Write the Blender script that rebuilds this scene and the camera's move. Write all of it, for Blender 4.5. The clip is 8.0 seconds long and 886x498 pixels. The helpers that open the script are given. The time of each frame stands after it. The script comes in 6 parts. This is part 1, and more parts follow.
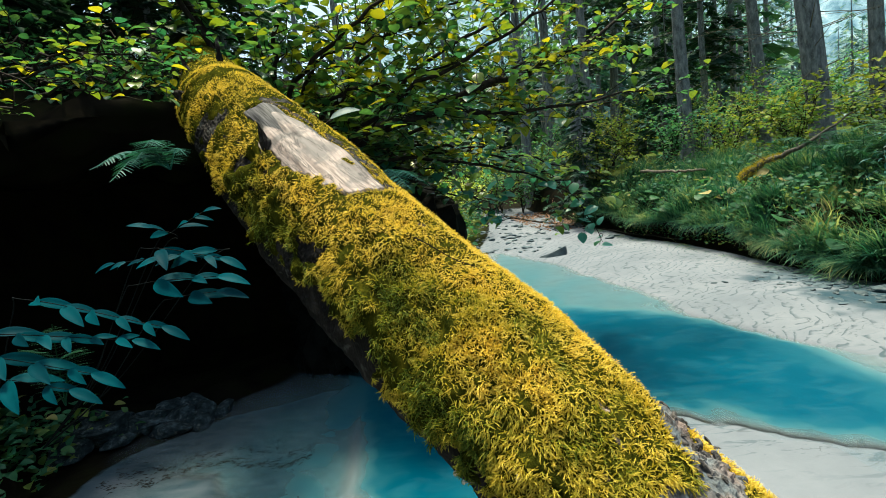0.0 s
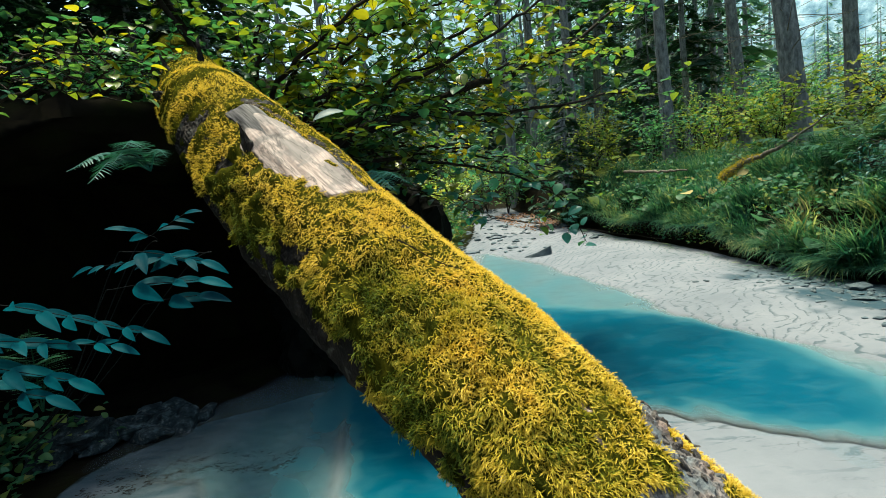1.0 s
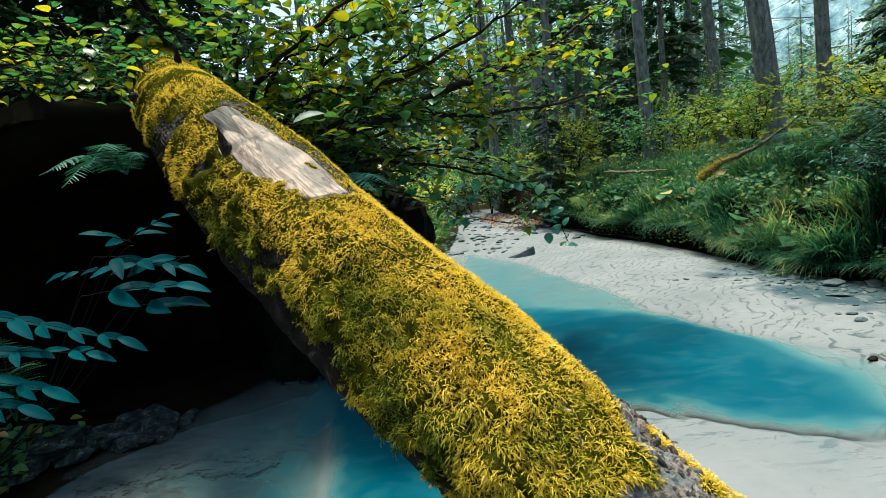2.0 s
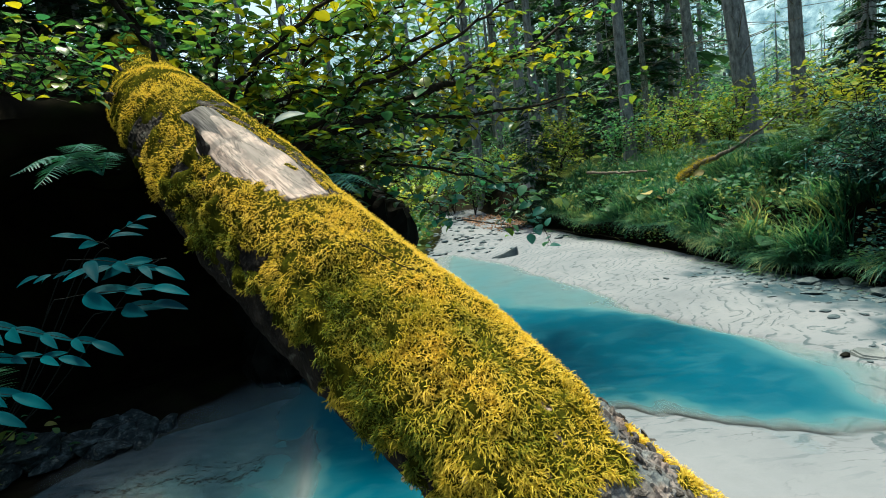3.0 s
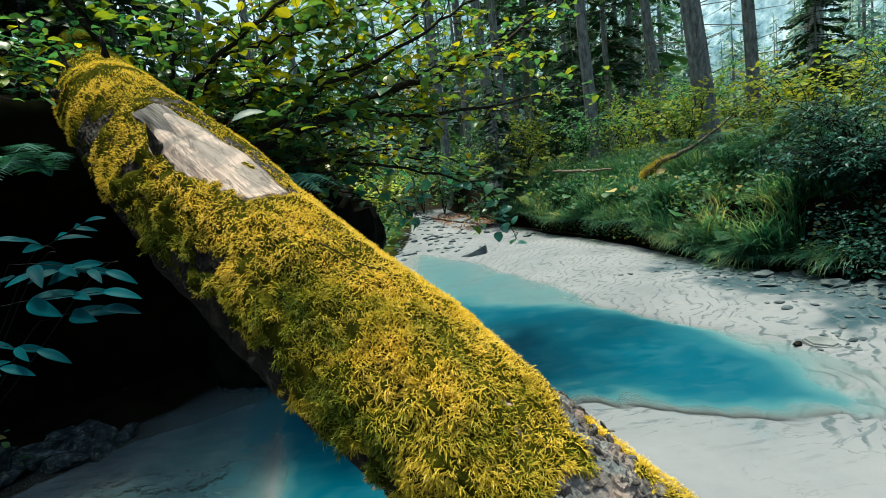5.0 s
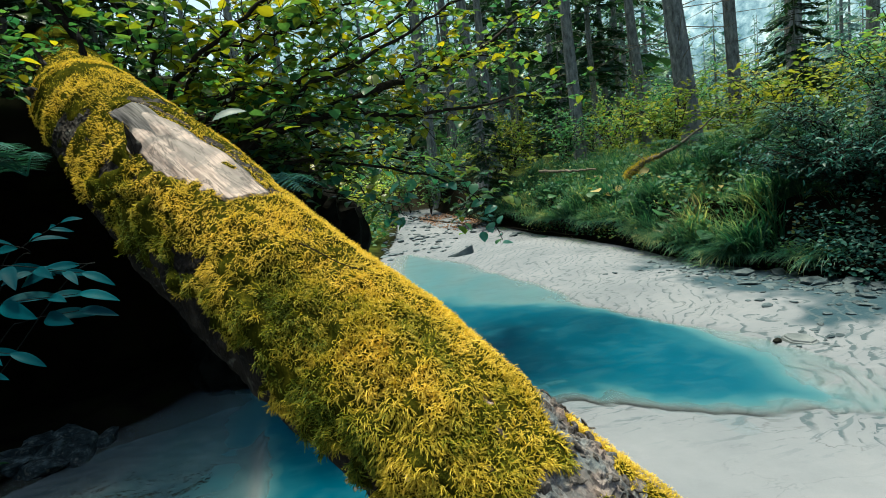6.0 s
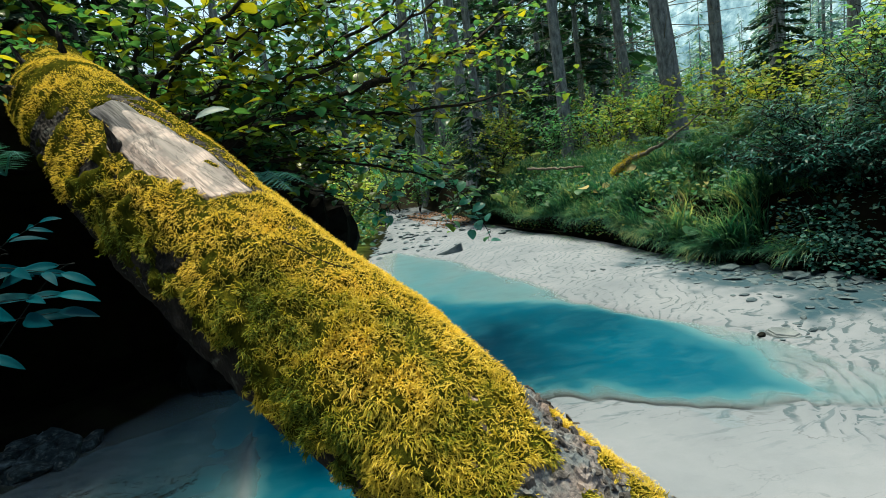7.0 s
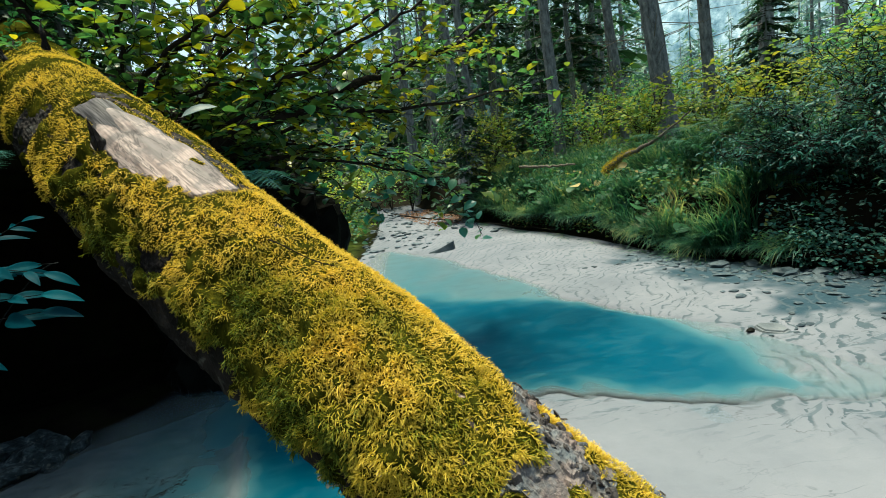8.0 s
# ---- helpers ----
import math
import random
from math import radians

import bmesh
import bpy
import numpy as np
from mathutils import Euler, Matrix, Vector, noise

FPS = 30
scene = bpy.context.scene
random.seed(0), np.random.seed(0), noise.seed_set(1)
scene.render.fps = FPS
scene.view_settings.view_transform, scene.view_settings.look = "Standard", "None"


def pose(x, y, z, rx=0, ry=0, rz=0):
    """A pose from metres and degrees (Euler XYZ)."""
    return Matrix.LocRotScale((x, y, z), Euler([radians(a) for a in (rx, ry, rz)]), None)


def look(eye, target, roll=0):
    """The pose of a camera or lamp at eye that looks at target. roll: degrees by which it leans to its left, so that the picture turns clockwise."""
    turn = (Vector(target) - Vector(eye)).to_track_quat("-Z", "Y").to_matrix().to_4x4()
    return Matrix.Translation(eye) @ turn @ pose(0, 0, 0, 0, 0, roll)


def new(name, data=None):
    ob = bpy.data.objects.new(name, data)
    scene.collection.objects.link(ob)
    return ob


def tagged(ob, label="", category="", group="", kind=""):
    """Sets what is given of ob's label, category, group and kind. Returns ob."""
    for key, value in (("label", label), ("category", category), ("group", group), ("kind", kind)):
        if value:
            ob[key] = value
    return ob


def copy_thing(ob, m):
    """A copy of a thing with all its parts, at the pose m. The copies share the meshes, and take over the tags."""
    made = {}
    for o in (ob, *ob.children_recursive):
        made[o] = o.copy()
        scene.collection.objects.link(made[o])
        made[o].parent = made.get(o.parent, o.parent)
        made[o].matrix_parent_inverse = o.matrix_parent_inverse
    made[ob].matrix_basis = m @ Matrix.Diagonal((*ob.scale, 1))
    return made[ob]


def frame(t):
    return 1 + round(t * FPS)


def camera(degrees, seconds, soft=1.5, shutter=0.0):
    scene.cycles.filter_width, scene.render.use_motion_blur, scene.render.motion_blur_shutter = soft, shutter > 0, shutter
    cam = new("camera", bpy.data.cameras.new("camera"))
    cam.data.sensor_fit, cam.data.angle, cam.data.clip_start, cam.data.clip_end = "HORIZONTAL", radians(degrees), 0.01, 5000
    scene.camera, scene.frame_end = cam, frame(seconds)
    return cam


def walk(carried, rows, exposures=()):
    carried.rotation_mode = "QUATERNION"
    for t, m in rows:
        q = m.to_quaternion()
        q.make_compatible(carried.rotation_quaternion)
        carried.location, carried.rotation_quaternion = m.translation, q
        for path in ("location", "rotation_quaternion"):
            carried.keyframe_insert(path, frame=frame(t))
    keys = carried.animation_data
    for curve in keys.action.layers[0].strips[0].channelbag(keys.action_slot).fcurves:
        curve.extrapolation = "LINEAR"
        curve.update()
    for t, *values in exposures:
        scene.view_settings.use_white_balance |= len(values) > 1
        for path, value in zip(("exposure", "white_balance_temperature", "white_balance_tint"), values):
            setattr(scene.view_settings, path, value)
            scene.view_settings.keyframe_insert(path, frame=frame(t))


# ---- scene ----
cam = camera(82.8, 8.0, soft=0.65)
PATH = [
    (0, (0.006, -0.026, 1.217), (-0.007, 1.961, 0.991), -5.8),
    (0.5, (0.009, -0.026, 1.218), (0.018, 1.961, 0.99), -5.9),
    (1, (0.011, -0.027, 1.221), (0.054, 1.959, 0.99), -5.9),
    (1.5, (0.015, -0.029, 1.222), (0.09, 1.956, 0.99), -6.1),
    (3, (0.025, -0.031, 1.222), (0.194, 1.947, 0.985), -6.3),
    (3.5, (0.029, -0.032, 1.222), (0.232, 1.943, 0.979), -6.3),
    (4, (0.034, -0.032, 1.219), (0.268, 1.939, 0.972), -6.5),
    (4.5, (0.039, -0.03, 1.217), (0.298, 1.937, 0.967), -6.7),
    (6, (0.054, -0.033, 1.214), (0.389, 1.922, 0.956), -6.8),
    (6.5, (0.059, -0.031, 1.212), (0.415, 1.919, 0.949), -7.0),
    (7, (0.064, -0.035, 1.211), (0.438, 1.911, 0.941), -7.1),
    (7.5, (0.069, -0.033, 1.209), (0.46, 1.91, 0.934), -7.3),
    (8, (0.075, -0.035, 1.207), (0.475, 1.905, 0.927), -7.3),
]
walk(cam, [(t, look(eye, target, roll)) for t, eye, target, roll in PATH], [(0.0, 0.93, 6600, -5), (8.0, 0.74, 6600, -5)])

# ---- light ----
SUN_UP, SUN_TURN = radians(78), radians(-15)      # height, and turn from north towards east
world = bpy.data.worlds.new("world")
scene.world = world
world.use_nodes = True
wn = world.node_tree
sky = wn.nodes.new("ShaderNodeTexSky")
sky.sky_type, sky.sun_disc, sky.sun_elevation, sky.sun_rotation = "NISHITA", False, SUN_UP, SUN_TURN
sky.dust_density = 4.0
wn.links.new(sky.outputs[0], wn.nodes["Background"].inputs[0])
wn.nodes["Background"].inputs[1].default_value = 0.165
sun = new("sun", bpy.data.lights.new("sun", "SUN"))
sun.data.energy, sun.data.angle, sun.data.color = 4.3, radians(12), (1.0, 0.90, 0.74)
sun_way = Vector((math.sin(SUN_TURN) * math.cos(SUN_UP), math.cos(SUN_TURN) * math.cos(SUN_UP), math.sin(SUN_UP)))
sun.matrix_world = look(sun_way * 50, (0, 0, 0))


# ---- small tools ----
def noise2(x, y, cell, seed=0):
    """Smooth noise in -1 to 1 over arrays of x and y."""
    x, y = np.asarray(x, float) / cell + seed * 17.13, np.asarray(y, float) / cell + seed * 9.71
    ix, iy = np.floor(x), np.floor(y)
    fx, fy = x - ix, y - iy
    fx, fy = fx * fx * (3 - 2 * fx), fy * fy * (3 - 2 * fy)

    def h(a, b):
        v = np.sin(a * 127.1 + b * 311.7) * 43758.5453
        return 2 * (v - np.floor(v)) - 1

    return (h(ix, iy) * (1 - fx) + h(ix + 1, iy) * fx) * (1 - fy) + (h(ix, iy + 1) * (1 - fx) + h(ix + 1, iy + 1) * fx) * fy


def step(a, b, v):
    v = np.clip((np.asarray(v, float) - a) / (b - a), 0, 1)
    return v * v * (3 - 2 * v)


def mesh_of(name, verts, faces, material, smooth=True):
    """A mesh from an array of vertices and one or more arrays of faces."""
    me = bpy.data.meshes.new(name)
    if not isinstance(faces, list):
        faces = [faces]
    verts = np.asarray(verts, np.float32).reshape(-1, 3)
    faces = [np.asarray(f, np.int32) for f in faces if len(f)]
    sizes = np.concatenate([np.full(len(f), f.shape[1], np.int32) for f in faces])
    loops = np.concatenate([f.ravel() for f in faces])
    me.vertices.add(len(verts))
    me.vertices.foreach_set("co", verts.ravel())
    me.loops.add(len(loops))
    me.loops.foreach_set("vertex_index", loops)
    me.polygons.add(len(sizes))
    me.polygons.foreach_set("loop_start", np.concatenate([[0], np.cumsum(sizes)[:-1]]).astype(np.int32))
    me.polygons.foreach_set("loop_total", sizes)
    me.polygons.foreach_set("use_smooth", np.full(len(sizes), smooth))
    me.update(calc_edges=True)
    me.materials.append(material)
    return me


def thing(name, label, category, at=(0, 0, 0), group="", kind=""):
    ob = new(name)
    ob.location = at
    ob.empty_display_size = 0.1
    return tagged(ob, label, category, group, kind)


def part(name, me, parent, label="", kind=""):
    ob = new(name, me)
    ob.parent = parent
    return tagged(ob, label, kind=kind)


def alone(name, me, label, category, group="", kind=""):
    return tagged(new(name, me), label, category, group, kind)


def attribute(me, name, values):
    me.attributes.new(name, "FLOAT", "POINT").data.foreach_set("value", np.asarray(values, np.float32))


def unit(v):
    v = np.asarray(v, float)
    return v / (np.linalg.norm(v, axis=-1, keepdims=True) + 1e-9)


def frames(way, up):
    """Rotation matrices whose y goes along way and whose z is near up."""
    y = unit(way)
    x = unit(np.cross(y, up))
    z = np.cross(x, y)
    return np.stack([x, y, z], axis=-1)


def spread(shape, places, turns, sizes):
    """Copies of a small shape (verts, faces) joined into arrays."""
    v, f = np.asarray(shape[0], float), np.asarray(shape[1], int)
    places, sizes = np.asarray(places, float), np.asarray(sizes, float)
    if sizes.ndim == 1:
        sizes = sizes[:, None].repeat(3, 1)
    out = np.einsum("nij,nvj->nvi", turns, v[None] * sizes[:, None]) + places[:, None]
    faces = f[None] + (np.arange(len(places)) * len(v))[:, None, None]
    return out.reshape(-1, 3), faces.reshape(-1, f.shape[1])


def joined(pieces):
    verts, faces, n = [], [], 0
    for v, f in pieces:
        verts.append(np.asarray(v, float).reshape(-1, 3))
        faces.append(np.asarray(f, int) + n)
        n += len(verts[-1])
    return np.concatenate(verts), np.concatenate(faces)


def smooth_line(points, n):
    """n points along a smooth curve through a few points (any number of columns)."""
    p = np.asarray(points, float)
    p = np.concatenate([[2 * p[0] - p[1]], p, [2 * p[-1] - p[-2]]])
    t = np.linspace(0, len(p) - 3 - 1e-6, n)
    i = np.floor(t).astype(int)
    u = (t - i)[:, None]
    a, b, c, d = p[i], p[i + 1], p[i + 2], p[i + 3]
    return 0.5 * (2 * b + (c - a) * u + (2 * a - 5 * b + 4 * c - d) * u ** 2 + (3 * b - a - 3 * c + d) * u ** 3)


def tube(line, radii, sides=6, rough=0.0, rng=None):
    """A tapered tube along a line, closed at its ends by the taper."""
    line, radii = np.asarray(line, float), np.asarray(radii, float)
    way = unit(np.gradient(line, axis=0))
    ref = np.array([0.31, 0.17, 0.93]) if abs(way[0, 2]) < 0.8 else np.array([0.95, 0.2, 0.1])
    x = unit(np.cross(way, ref))
    y = np.cross(way, x)
    a = np.linspace(0, 2 * math.pi, sides, endpoint=False)
    r = radii[:, None] * (1 + (rng.uniform(-rough, rough, (len(line), sides)) if rng is not None else 0))
    v = line[:, None] + (np.cos(a)[None, :, None] * x[:, None] + np.sin(a)[None, :, None] * y[:, None]) * r[..., None]
    n = len(line)
    i, j = np.meshgrid(np.arange(n - 1), np.arange(sides), indexing="ij")
    k = (j + 1) % sides
    f = np.stack([i * sides + j, i * sides + k, (i + 1) * sides + k, (i + 1) * sides + j], -1).reshape(-1, 4)
    return v.reshape(-1, 3), f


# ---- materials ----
def material(name):
    m = bpy.data.materials.new(name)
    m.use_nodes = True
    nt = m.node_tree
    nt.nodes["Principled BSDF"].inputs["Specular IOR Level"].default_value = 0.12
    return m, nt, nt.nodes["Principled BSDF"]


def add(nt, kind, **values):
    n = nt.nodes.new(kind)
    for k, v in values.items():
        n.inputs[k].default_value = v
    return n


def ramp(nt, source, stops):
    r = nt.nodes.new("ShaderNodeValToRGB")
    el = r.color_ramp.elements
    while len(el) < len(stops):
        el.new(0.5)
    for e, (p, c) in zip(el, stops):
        e.position, e.color = p, (*c, 1)
    nt.links.new(source, r.inputs[0])
    return r.outputs[0]


def noise_of(nt, scale, detail=4, rough=0.55, stretch=None, distort=0.0):
    g = nt.nodes.new("ShaderNodeNewGeometry")
    src = g.outputs["Position"]
    if stretch:
        mp = nt.nodes.new("ShaderNodeMapping")
        mp.inputs["Scale"].default_value = stretch
        nt.links.new(src, mp.inputs[0])
        src = mp.outputs[0]
    n = add(nt, "ShaderNodeTexNoise", Scale=scale, Detail=detail, Roughness=rough, Distortion=distort)
    nt.links.new(src, n.inputs["Vector"])
    return n.outputs["Fac"]


def mix(nt, fac, a, b, blend="MIX"):
    m = nt.nodes.new("ShaderNodeMix")
    m.data_type, m.blend_type = "RGBA", blend
    for sock, v in ((m.inputs[0], fac), (m.inputs[6], a), (m.inputs[7], b)):
        if isinstance(v, (int, float)):
            sock.default_value = v
        elif isinstance(v, tuple):
            sock.default_value = (*v, 1)
        else:
            nt.links.new(v, sock)
    return m.outputs[2]


def calc(nt, op, a, b=0.0, c=None):
    m = nt.nodes.new("ShaderNodeMath")
    m.operation = op
    for sock, v in zip(m.inputs, (a, b, c)):
        if v is None:
            continue
        if isinstance(v, (int, float)):
            sock.default_value = v
        else:
            nt.links.new(v, sock)
    return m.outputs[0]


def bump(nt, bsdf, height, strength, distance, before=None):
    b = add(nt, "ShaderNodeBump", Strength=strength, Distance=distance)
    nt.links.new(height, b.inputs["Height"])
    if before is not None:
        nt.links.new(before, b.inputs["Normal"])
    nt.links.new(b.outputs[0], bsdf.inputs["Normal"])
    return b.outputs[0]


def leafy(name, stops, through_light=0.5, rough=0.45, patch=None, single=False, tint=(1.0, 1.0, 0.45), gloss=0.25, tone=""):
    """Foliage: colour varies from leaf to leaf, light comes through the blade."""
    m, nt, p = material(name)
    info = nt.nodes.new("ShaderNodeObjectInfo" if single else "ShaderNodeNewGeometry")
    rnd = info.outputs["Random"] if single else info.outputs["Random Per Island"]
    if patch:
        big = noise_of(nt, patch, 2)
        rnd = calc(nt, "ADD", calc(nt, "MULTIPLY", rnd, 0.75), calc(nt, "MULTIPLY_ADD", big, 1.4, -0.55))
    if tone:                                         # tone marked on the mesh: moss patches plus painted side shade
        at = nt.nodes.new("ShaderNodeAttribute")
        at.attribute_name = tone
        rnd = calc(nt, "ADD", calc(nt, "MULTIPLY", rnd, 0.4), at.outputs["Fac"])
    col = ramp(nt, rnd, stops)
    fine = noise_of(nt, 60, 3)
    col = mix(nt, 0.35, col, mix(nt, fine, (0.35, 0.35, 0.35), (1.0, 1.0, 1.0)), "MULTIPLY")
    nt.links.new(col, p.inputs["Base Color"])
    p.inputs["Roughness"].default_value = rough
    p.inputs["Specular IOR Level"].default_value = gloss
    t = nt.nodes.new("ShaderNodeBsdfTranslucent")
    nt.links.new(mix(nt, 1.0, col, tint, "MULTIPLY"), t.inputs[0])
    ms = nt.nodes.new("ShaderNodeMixShader")
    ms.inputs[0].default_value = through_light
    nt.links.new(p.outputs[0], ms.inputs[1])
    nt.links.new(t.outputs[0], ms.inputs[2])
    nt.links.new(ms.outputs[0], nt.nodes["Material Output"].inputs[0])
    return m


def ground_material():
    m, nt, p = material("silt_and_soil")
    a = nt.nodes.new("ShaderNodeAttribute")
    a.attribute_name = "soil_and_shade"
    w = nt.nodes.new("ShaderNodeAttribute")
    w.attribute_name = "wet_shade"
    n1, n2, n3 = noise_of(nt, 1.3, 5), noise_of(nt, 14, 5), noise_of(nt, 240, 3)
    sand = ramp(nt, n1, [(0.25, (0.146, 0.162, 0.188)), (0.55, (0.202, 0.216, 0.244)), (0.8, (0.248, 0.258, 0.284))])
    sand = mix(nt, 0.22, sand, mix(nt, n2, (0.45, 0.46, 0.46), (1.0, 1.0, 1.0)), "MULTIPLY")
    sand = mix(nt, 0.25, sand, mix(nt, n3, (0.35, 0.35, 0.35), (1.0, 1.0, 1.0)), "MULTIPLY")
    # damp gravel and waterline, and the blue shade painted on the left silt
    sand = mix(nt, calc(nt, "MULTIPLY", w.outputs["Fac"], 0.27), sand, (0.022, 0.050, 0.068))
    # earth colour taken near black: shade of hollow and undercut is put into it
    soil_and_shade = ramp(nt, noise_of(nt, 5, 6), [(0.3, (0.004, 0.0035, 0.003)), (0.5, (0.009, 0.008, 0.005)), (0.7, (0.009, 0.011, 0.004)), (0.85, (0.016, 0.021, 0.007))])
    lush = nt.nodes.new("ShaderNodeAttribute")
    lush.attribute_name = "lush"
    green = ramp(nt, noise_of(nt, 3, 6), [(0.3, (0.03, 0.045, 0.01)), (0.6, (0.07, 0.095, 0.02)), (0.8, (0.14, 0.14, 0.03))])
    soil_and_shade = mix(nt, lush.outputs["Fac"], soil_and_shade, green)
    edge = calc(nt, "ADD", a.outputs["Fac"], calc(nt, "MULTIPLY_ADD", noise_of(nt, 9, 5), 0.7, -0.35))
    edge = ramp(nt, edge, [(0.42, (0, 0, 0)), (0.58, (1, 1, 1))])
    p.inputs["Roughness"].default_value = 0.75
    b1 = bump(nt, p, n3, 0.25, 0.002)
    # ripples left by the current: one-sided shade is painted into each trough, broken here and there
    ph, rip = nt.nodes.new("ShaderNodeAttribute"), nt.nodes.new("ShaderNodeAttribute")
    ph.attribute_name, rip.attribute_name = "phase", "ripple"
    wob = calc(nt, "ADD", ph.outputs["Fac"], calc(nt, "MULTIPLY_ADD", noise_of(nt, 14, 4), 0.55, -0.27))
    saw = calc(nt, "FRACT", wob)
    trough_shade = ramp(nt, saw, [(0.0, (0.9, 0.9, 0.9)), (0.08, (0.75, 0.75, 0.75)), (0.26, (0.0, 0.0, 0.0)), (0.95, (0, 0, 0)), (1.0, (0.9, 0.9, 0.9))])
    where = ramp(nt, noise_of(nt, 15, 2), [(0.43, (0.0, 0.0, 0.0)), (0.51, (1, 1, 1))])
    sand = mix(nt, calc(nt, "MULTIPLY", calc(nt, "MULTIPLY", trough_shade, where), rip.outputs["Fac"]), sand, (0.055, 0.078, 0.092))
    # thin dark cracks and threads of litter on the smooth silt
    thread = calc(nt, "ABSOLUTE", calc(nt, "SUBTRACT", noise_of(nt, 3.2, 4, 0.6, (0.6, 1.6, 1.0), 0.8), 0.5))
    thread = ramp(nt, thread, [(0.0, (1, 1, 1)), (0.006, (0.5, 0.5, 0.5)), (0.012, (0, 0, 0))])
    some = ramp(nt, noise_of(nt, 2.1, 3), [(0.44, (0, 0, 0)), (0.58, (0.8, 0.8, 0.8))])
    sand = mix(nt, calc(nt, "MULTIPLY", thread, some), sand, (0.06, 0.075, 0.085))
    # dark streaks of fine debris along the waterline
    line = nt.nodes.new("ShaderNodeAttribute")
    line.attribute_name = "streak"
    streak = ramp(nt, noise_of(nt, 7.5, 5, 0.6, (0.7, 2.4, 1.0), 1.2), [(0.58, (0, 0, 0)), (0.63, (0.8, 0.8, 0.8))])
    sand = mix(nt, calc(nt, "MULTIPLY", streak, line.outputs["Fac"]), sand, (0.060, 0.088, 0.105))
    nt.links.new(mix(nt, edge, sand, soil_and_shade), p.inputs["Base Color"])
    nt.links.new(calc(nt, "MULTIPLY_ADD", edge, -0.11, 0.12), p.inputs["Specular IOR Level"])
    b2 = b1
    bump(nt, p, n2, 0.35, 0.02, b2)
    return m


def water_material():
    m, nt, p = material("milky_water")
    a = nt.nodes.new("ShaderNodeAttribute")
    a.attribute_name = "depth"
    cloud = noise_of(nt, 2.2, 4)
    d = calc(nt, "MULTIPLY", a.outputs["Fac"], calc(nt, "MULTIPLY_ADD", cloud, 1.0, 0.5))
    col = ramp(nt, d, [(0.0, (0.27, 0.30, 0.31)), (0.025, (0.185, 0.25, 0.268)), (0.05, (0.105, 0.20, 0.225)), (0.085, (0.045, 0.155, 0.188)), (0.14, (0.008, 0.085, 0.125)), (0.24, (0.0012, 0.058, 0.098)), (0.9, (0.001, 0.050, 0.090))])
    veil = ramp(nt, noise_of(nt, 4.5, 6, 0.6, (1.0, 1.7, 1.0), 0.8), [(0.46, (0, 0, 0)), (0.72, (0.40, 0.40, 0.40))])      # drifting veils of silt
    col = mix(nt, veil, col, (0.030, 0.115, 0.150))
    nt.links.new(col, p.inputs["Base Color"])
    p.inputs["Roughness"].default_value = 0.28
    p.inputs["IOR"].default_value = 1.33
    p.inputs["Specular IOR Level"].default_value = 0.10
    body = calc(nt, "SUBTRACT", 1.0, calc(nt, "POWER", 2.718, calc(nt, "MULTIPLY", d, -15.0)))
    clear = nt.nodes.new("ShaderNodeBsdfTransparent")
    clear.inputs[0].default_value = (0.95, 0.985, 0.99, 1)
    gl = nt.nodes.new("ShaderNodeBsdfGlossy")
    gl.inputs["Roughness"].default_value = 0.25
    fr = add(nt, "ShaderNodeFresnel", IOR=1.18)
    top = nt.nodes.new("ShaderNodeMixShader")
    nt.links.new(fr.outputs[0], top.inputs[0])
    nt.links.new(clear.outputs[0], top.inputs[1])
    nt.links.new(gl.outputs[0], top.inputs[2])
    ms = nt.nodes.new("ShaderNodeMixShader")
    nt.links.new(body, ms.inputs[0])
    nt.links.new(top.outputs[0], ms.inputs[1])
    nt.links.new(p.outputs[0], ms.inputs[2])
    nt.links.new(ms.outputs[0], nt.nodes["Material Output"].inputs[0])
    bump(nt, p, noise_of(nt, 7, 3, stretch=(1, 0.5, 1)), 0.06, 0.02)
    return m


def bark_material(name, dark, mid, light, scale=18, lichen=0.0, stretch=(1, 1, 0.35), depth=0.02, pale=None):
    m, nt, p = material(name)
    n1, n2 = noise_of(nt, scale, 6, 0.65, stretch), noise_of(nt, 3.5, 4)
    col = ramp(nt, n1, [(0.3, dark), (0.52, mid), (0.75, light)])
    col = mix(nt, 0.4, col, mix(nt, n2, (0.3, 0.3, 0.3), (1, 1, 1)), "MULTIPLY")
    if pale:                                         # a weathered stretch, marked on the mesh
        at = nt.nodes.new("ShaderNodeAttribute")
        at.attribute_name = "pale"
        lit = ramp(nt, n1, [(0.3, pale[0]), (0.5, pale[1]), (0.7, pale[2])])
        lit = mix(nt, ramp(nt, noise_of(nt, 11, 4), [(0.45, (0, 0, 0)), (0.6, (0.8, 0.8, 0.8))]), lit, (0.10, 0.125, 0.14))
        col = mix(nt, at.outputs["Fac"], col, lit)
    if lichen:
        spot = ramp(nt, noise_of(nt, 26, 5), [(0.60, (0, 0, 0)), (0.68, (1, 1, 1))])
        col = mix(nt, calc(nt, "MULTIPLY", spot, lichen), col, (0.42, 0.43, 0.38))
    nt.links.new(col, p.inputs["Base Color"])
    p.inputs["Roughness"].default_value = 0.85
    b = bump(nt, p, n1, 0.9, depth)
    bump(nt, p, noise_of(nt, scale * 9, 3), 0.4, 0.003, b)
    return m


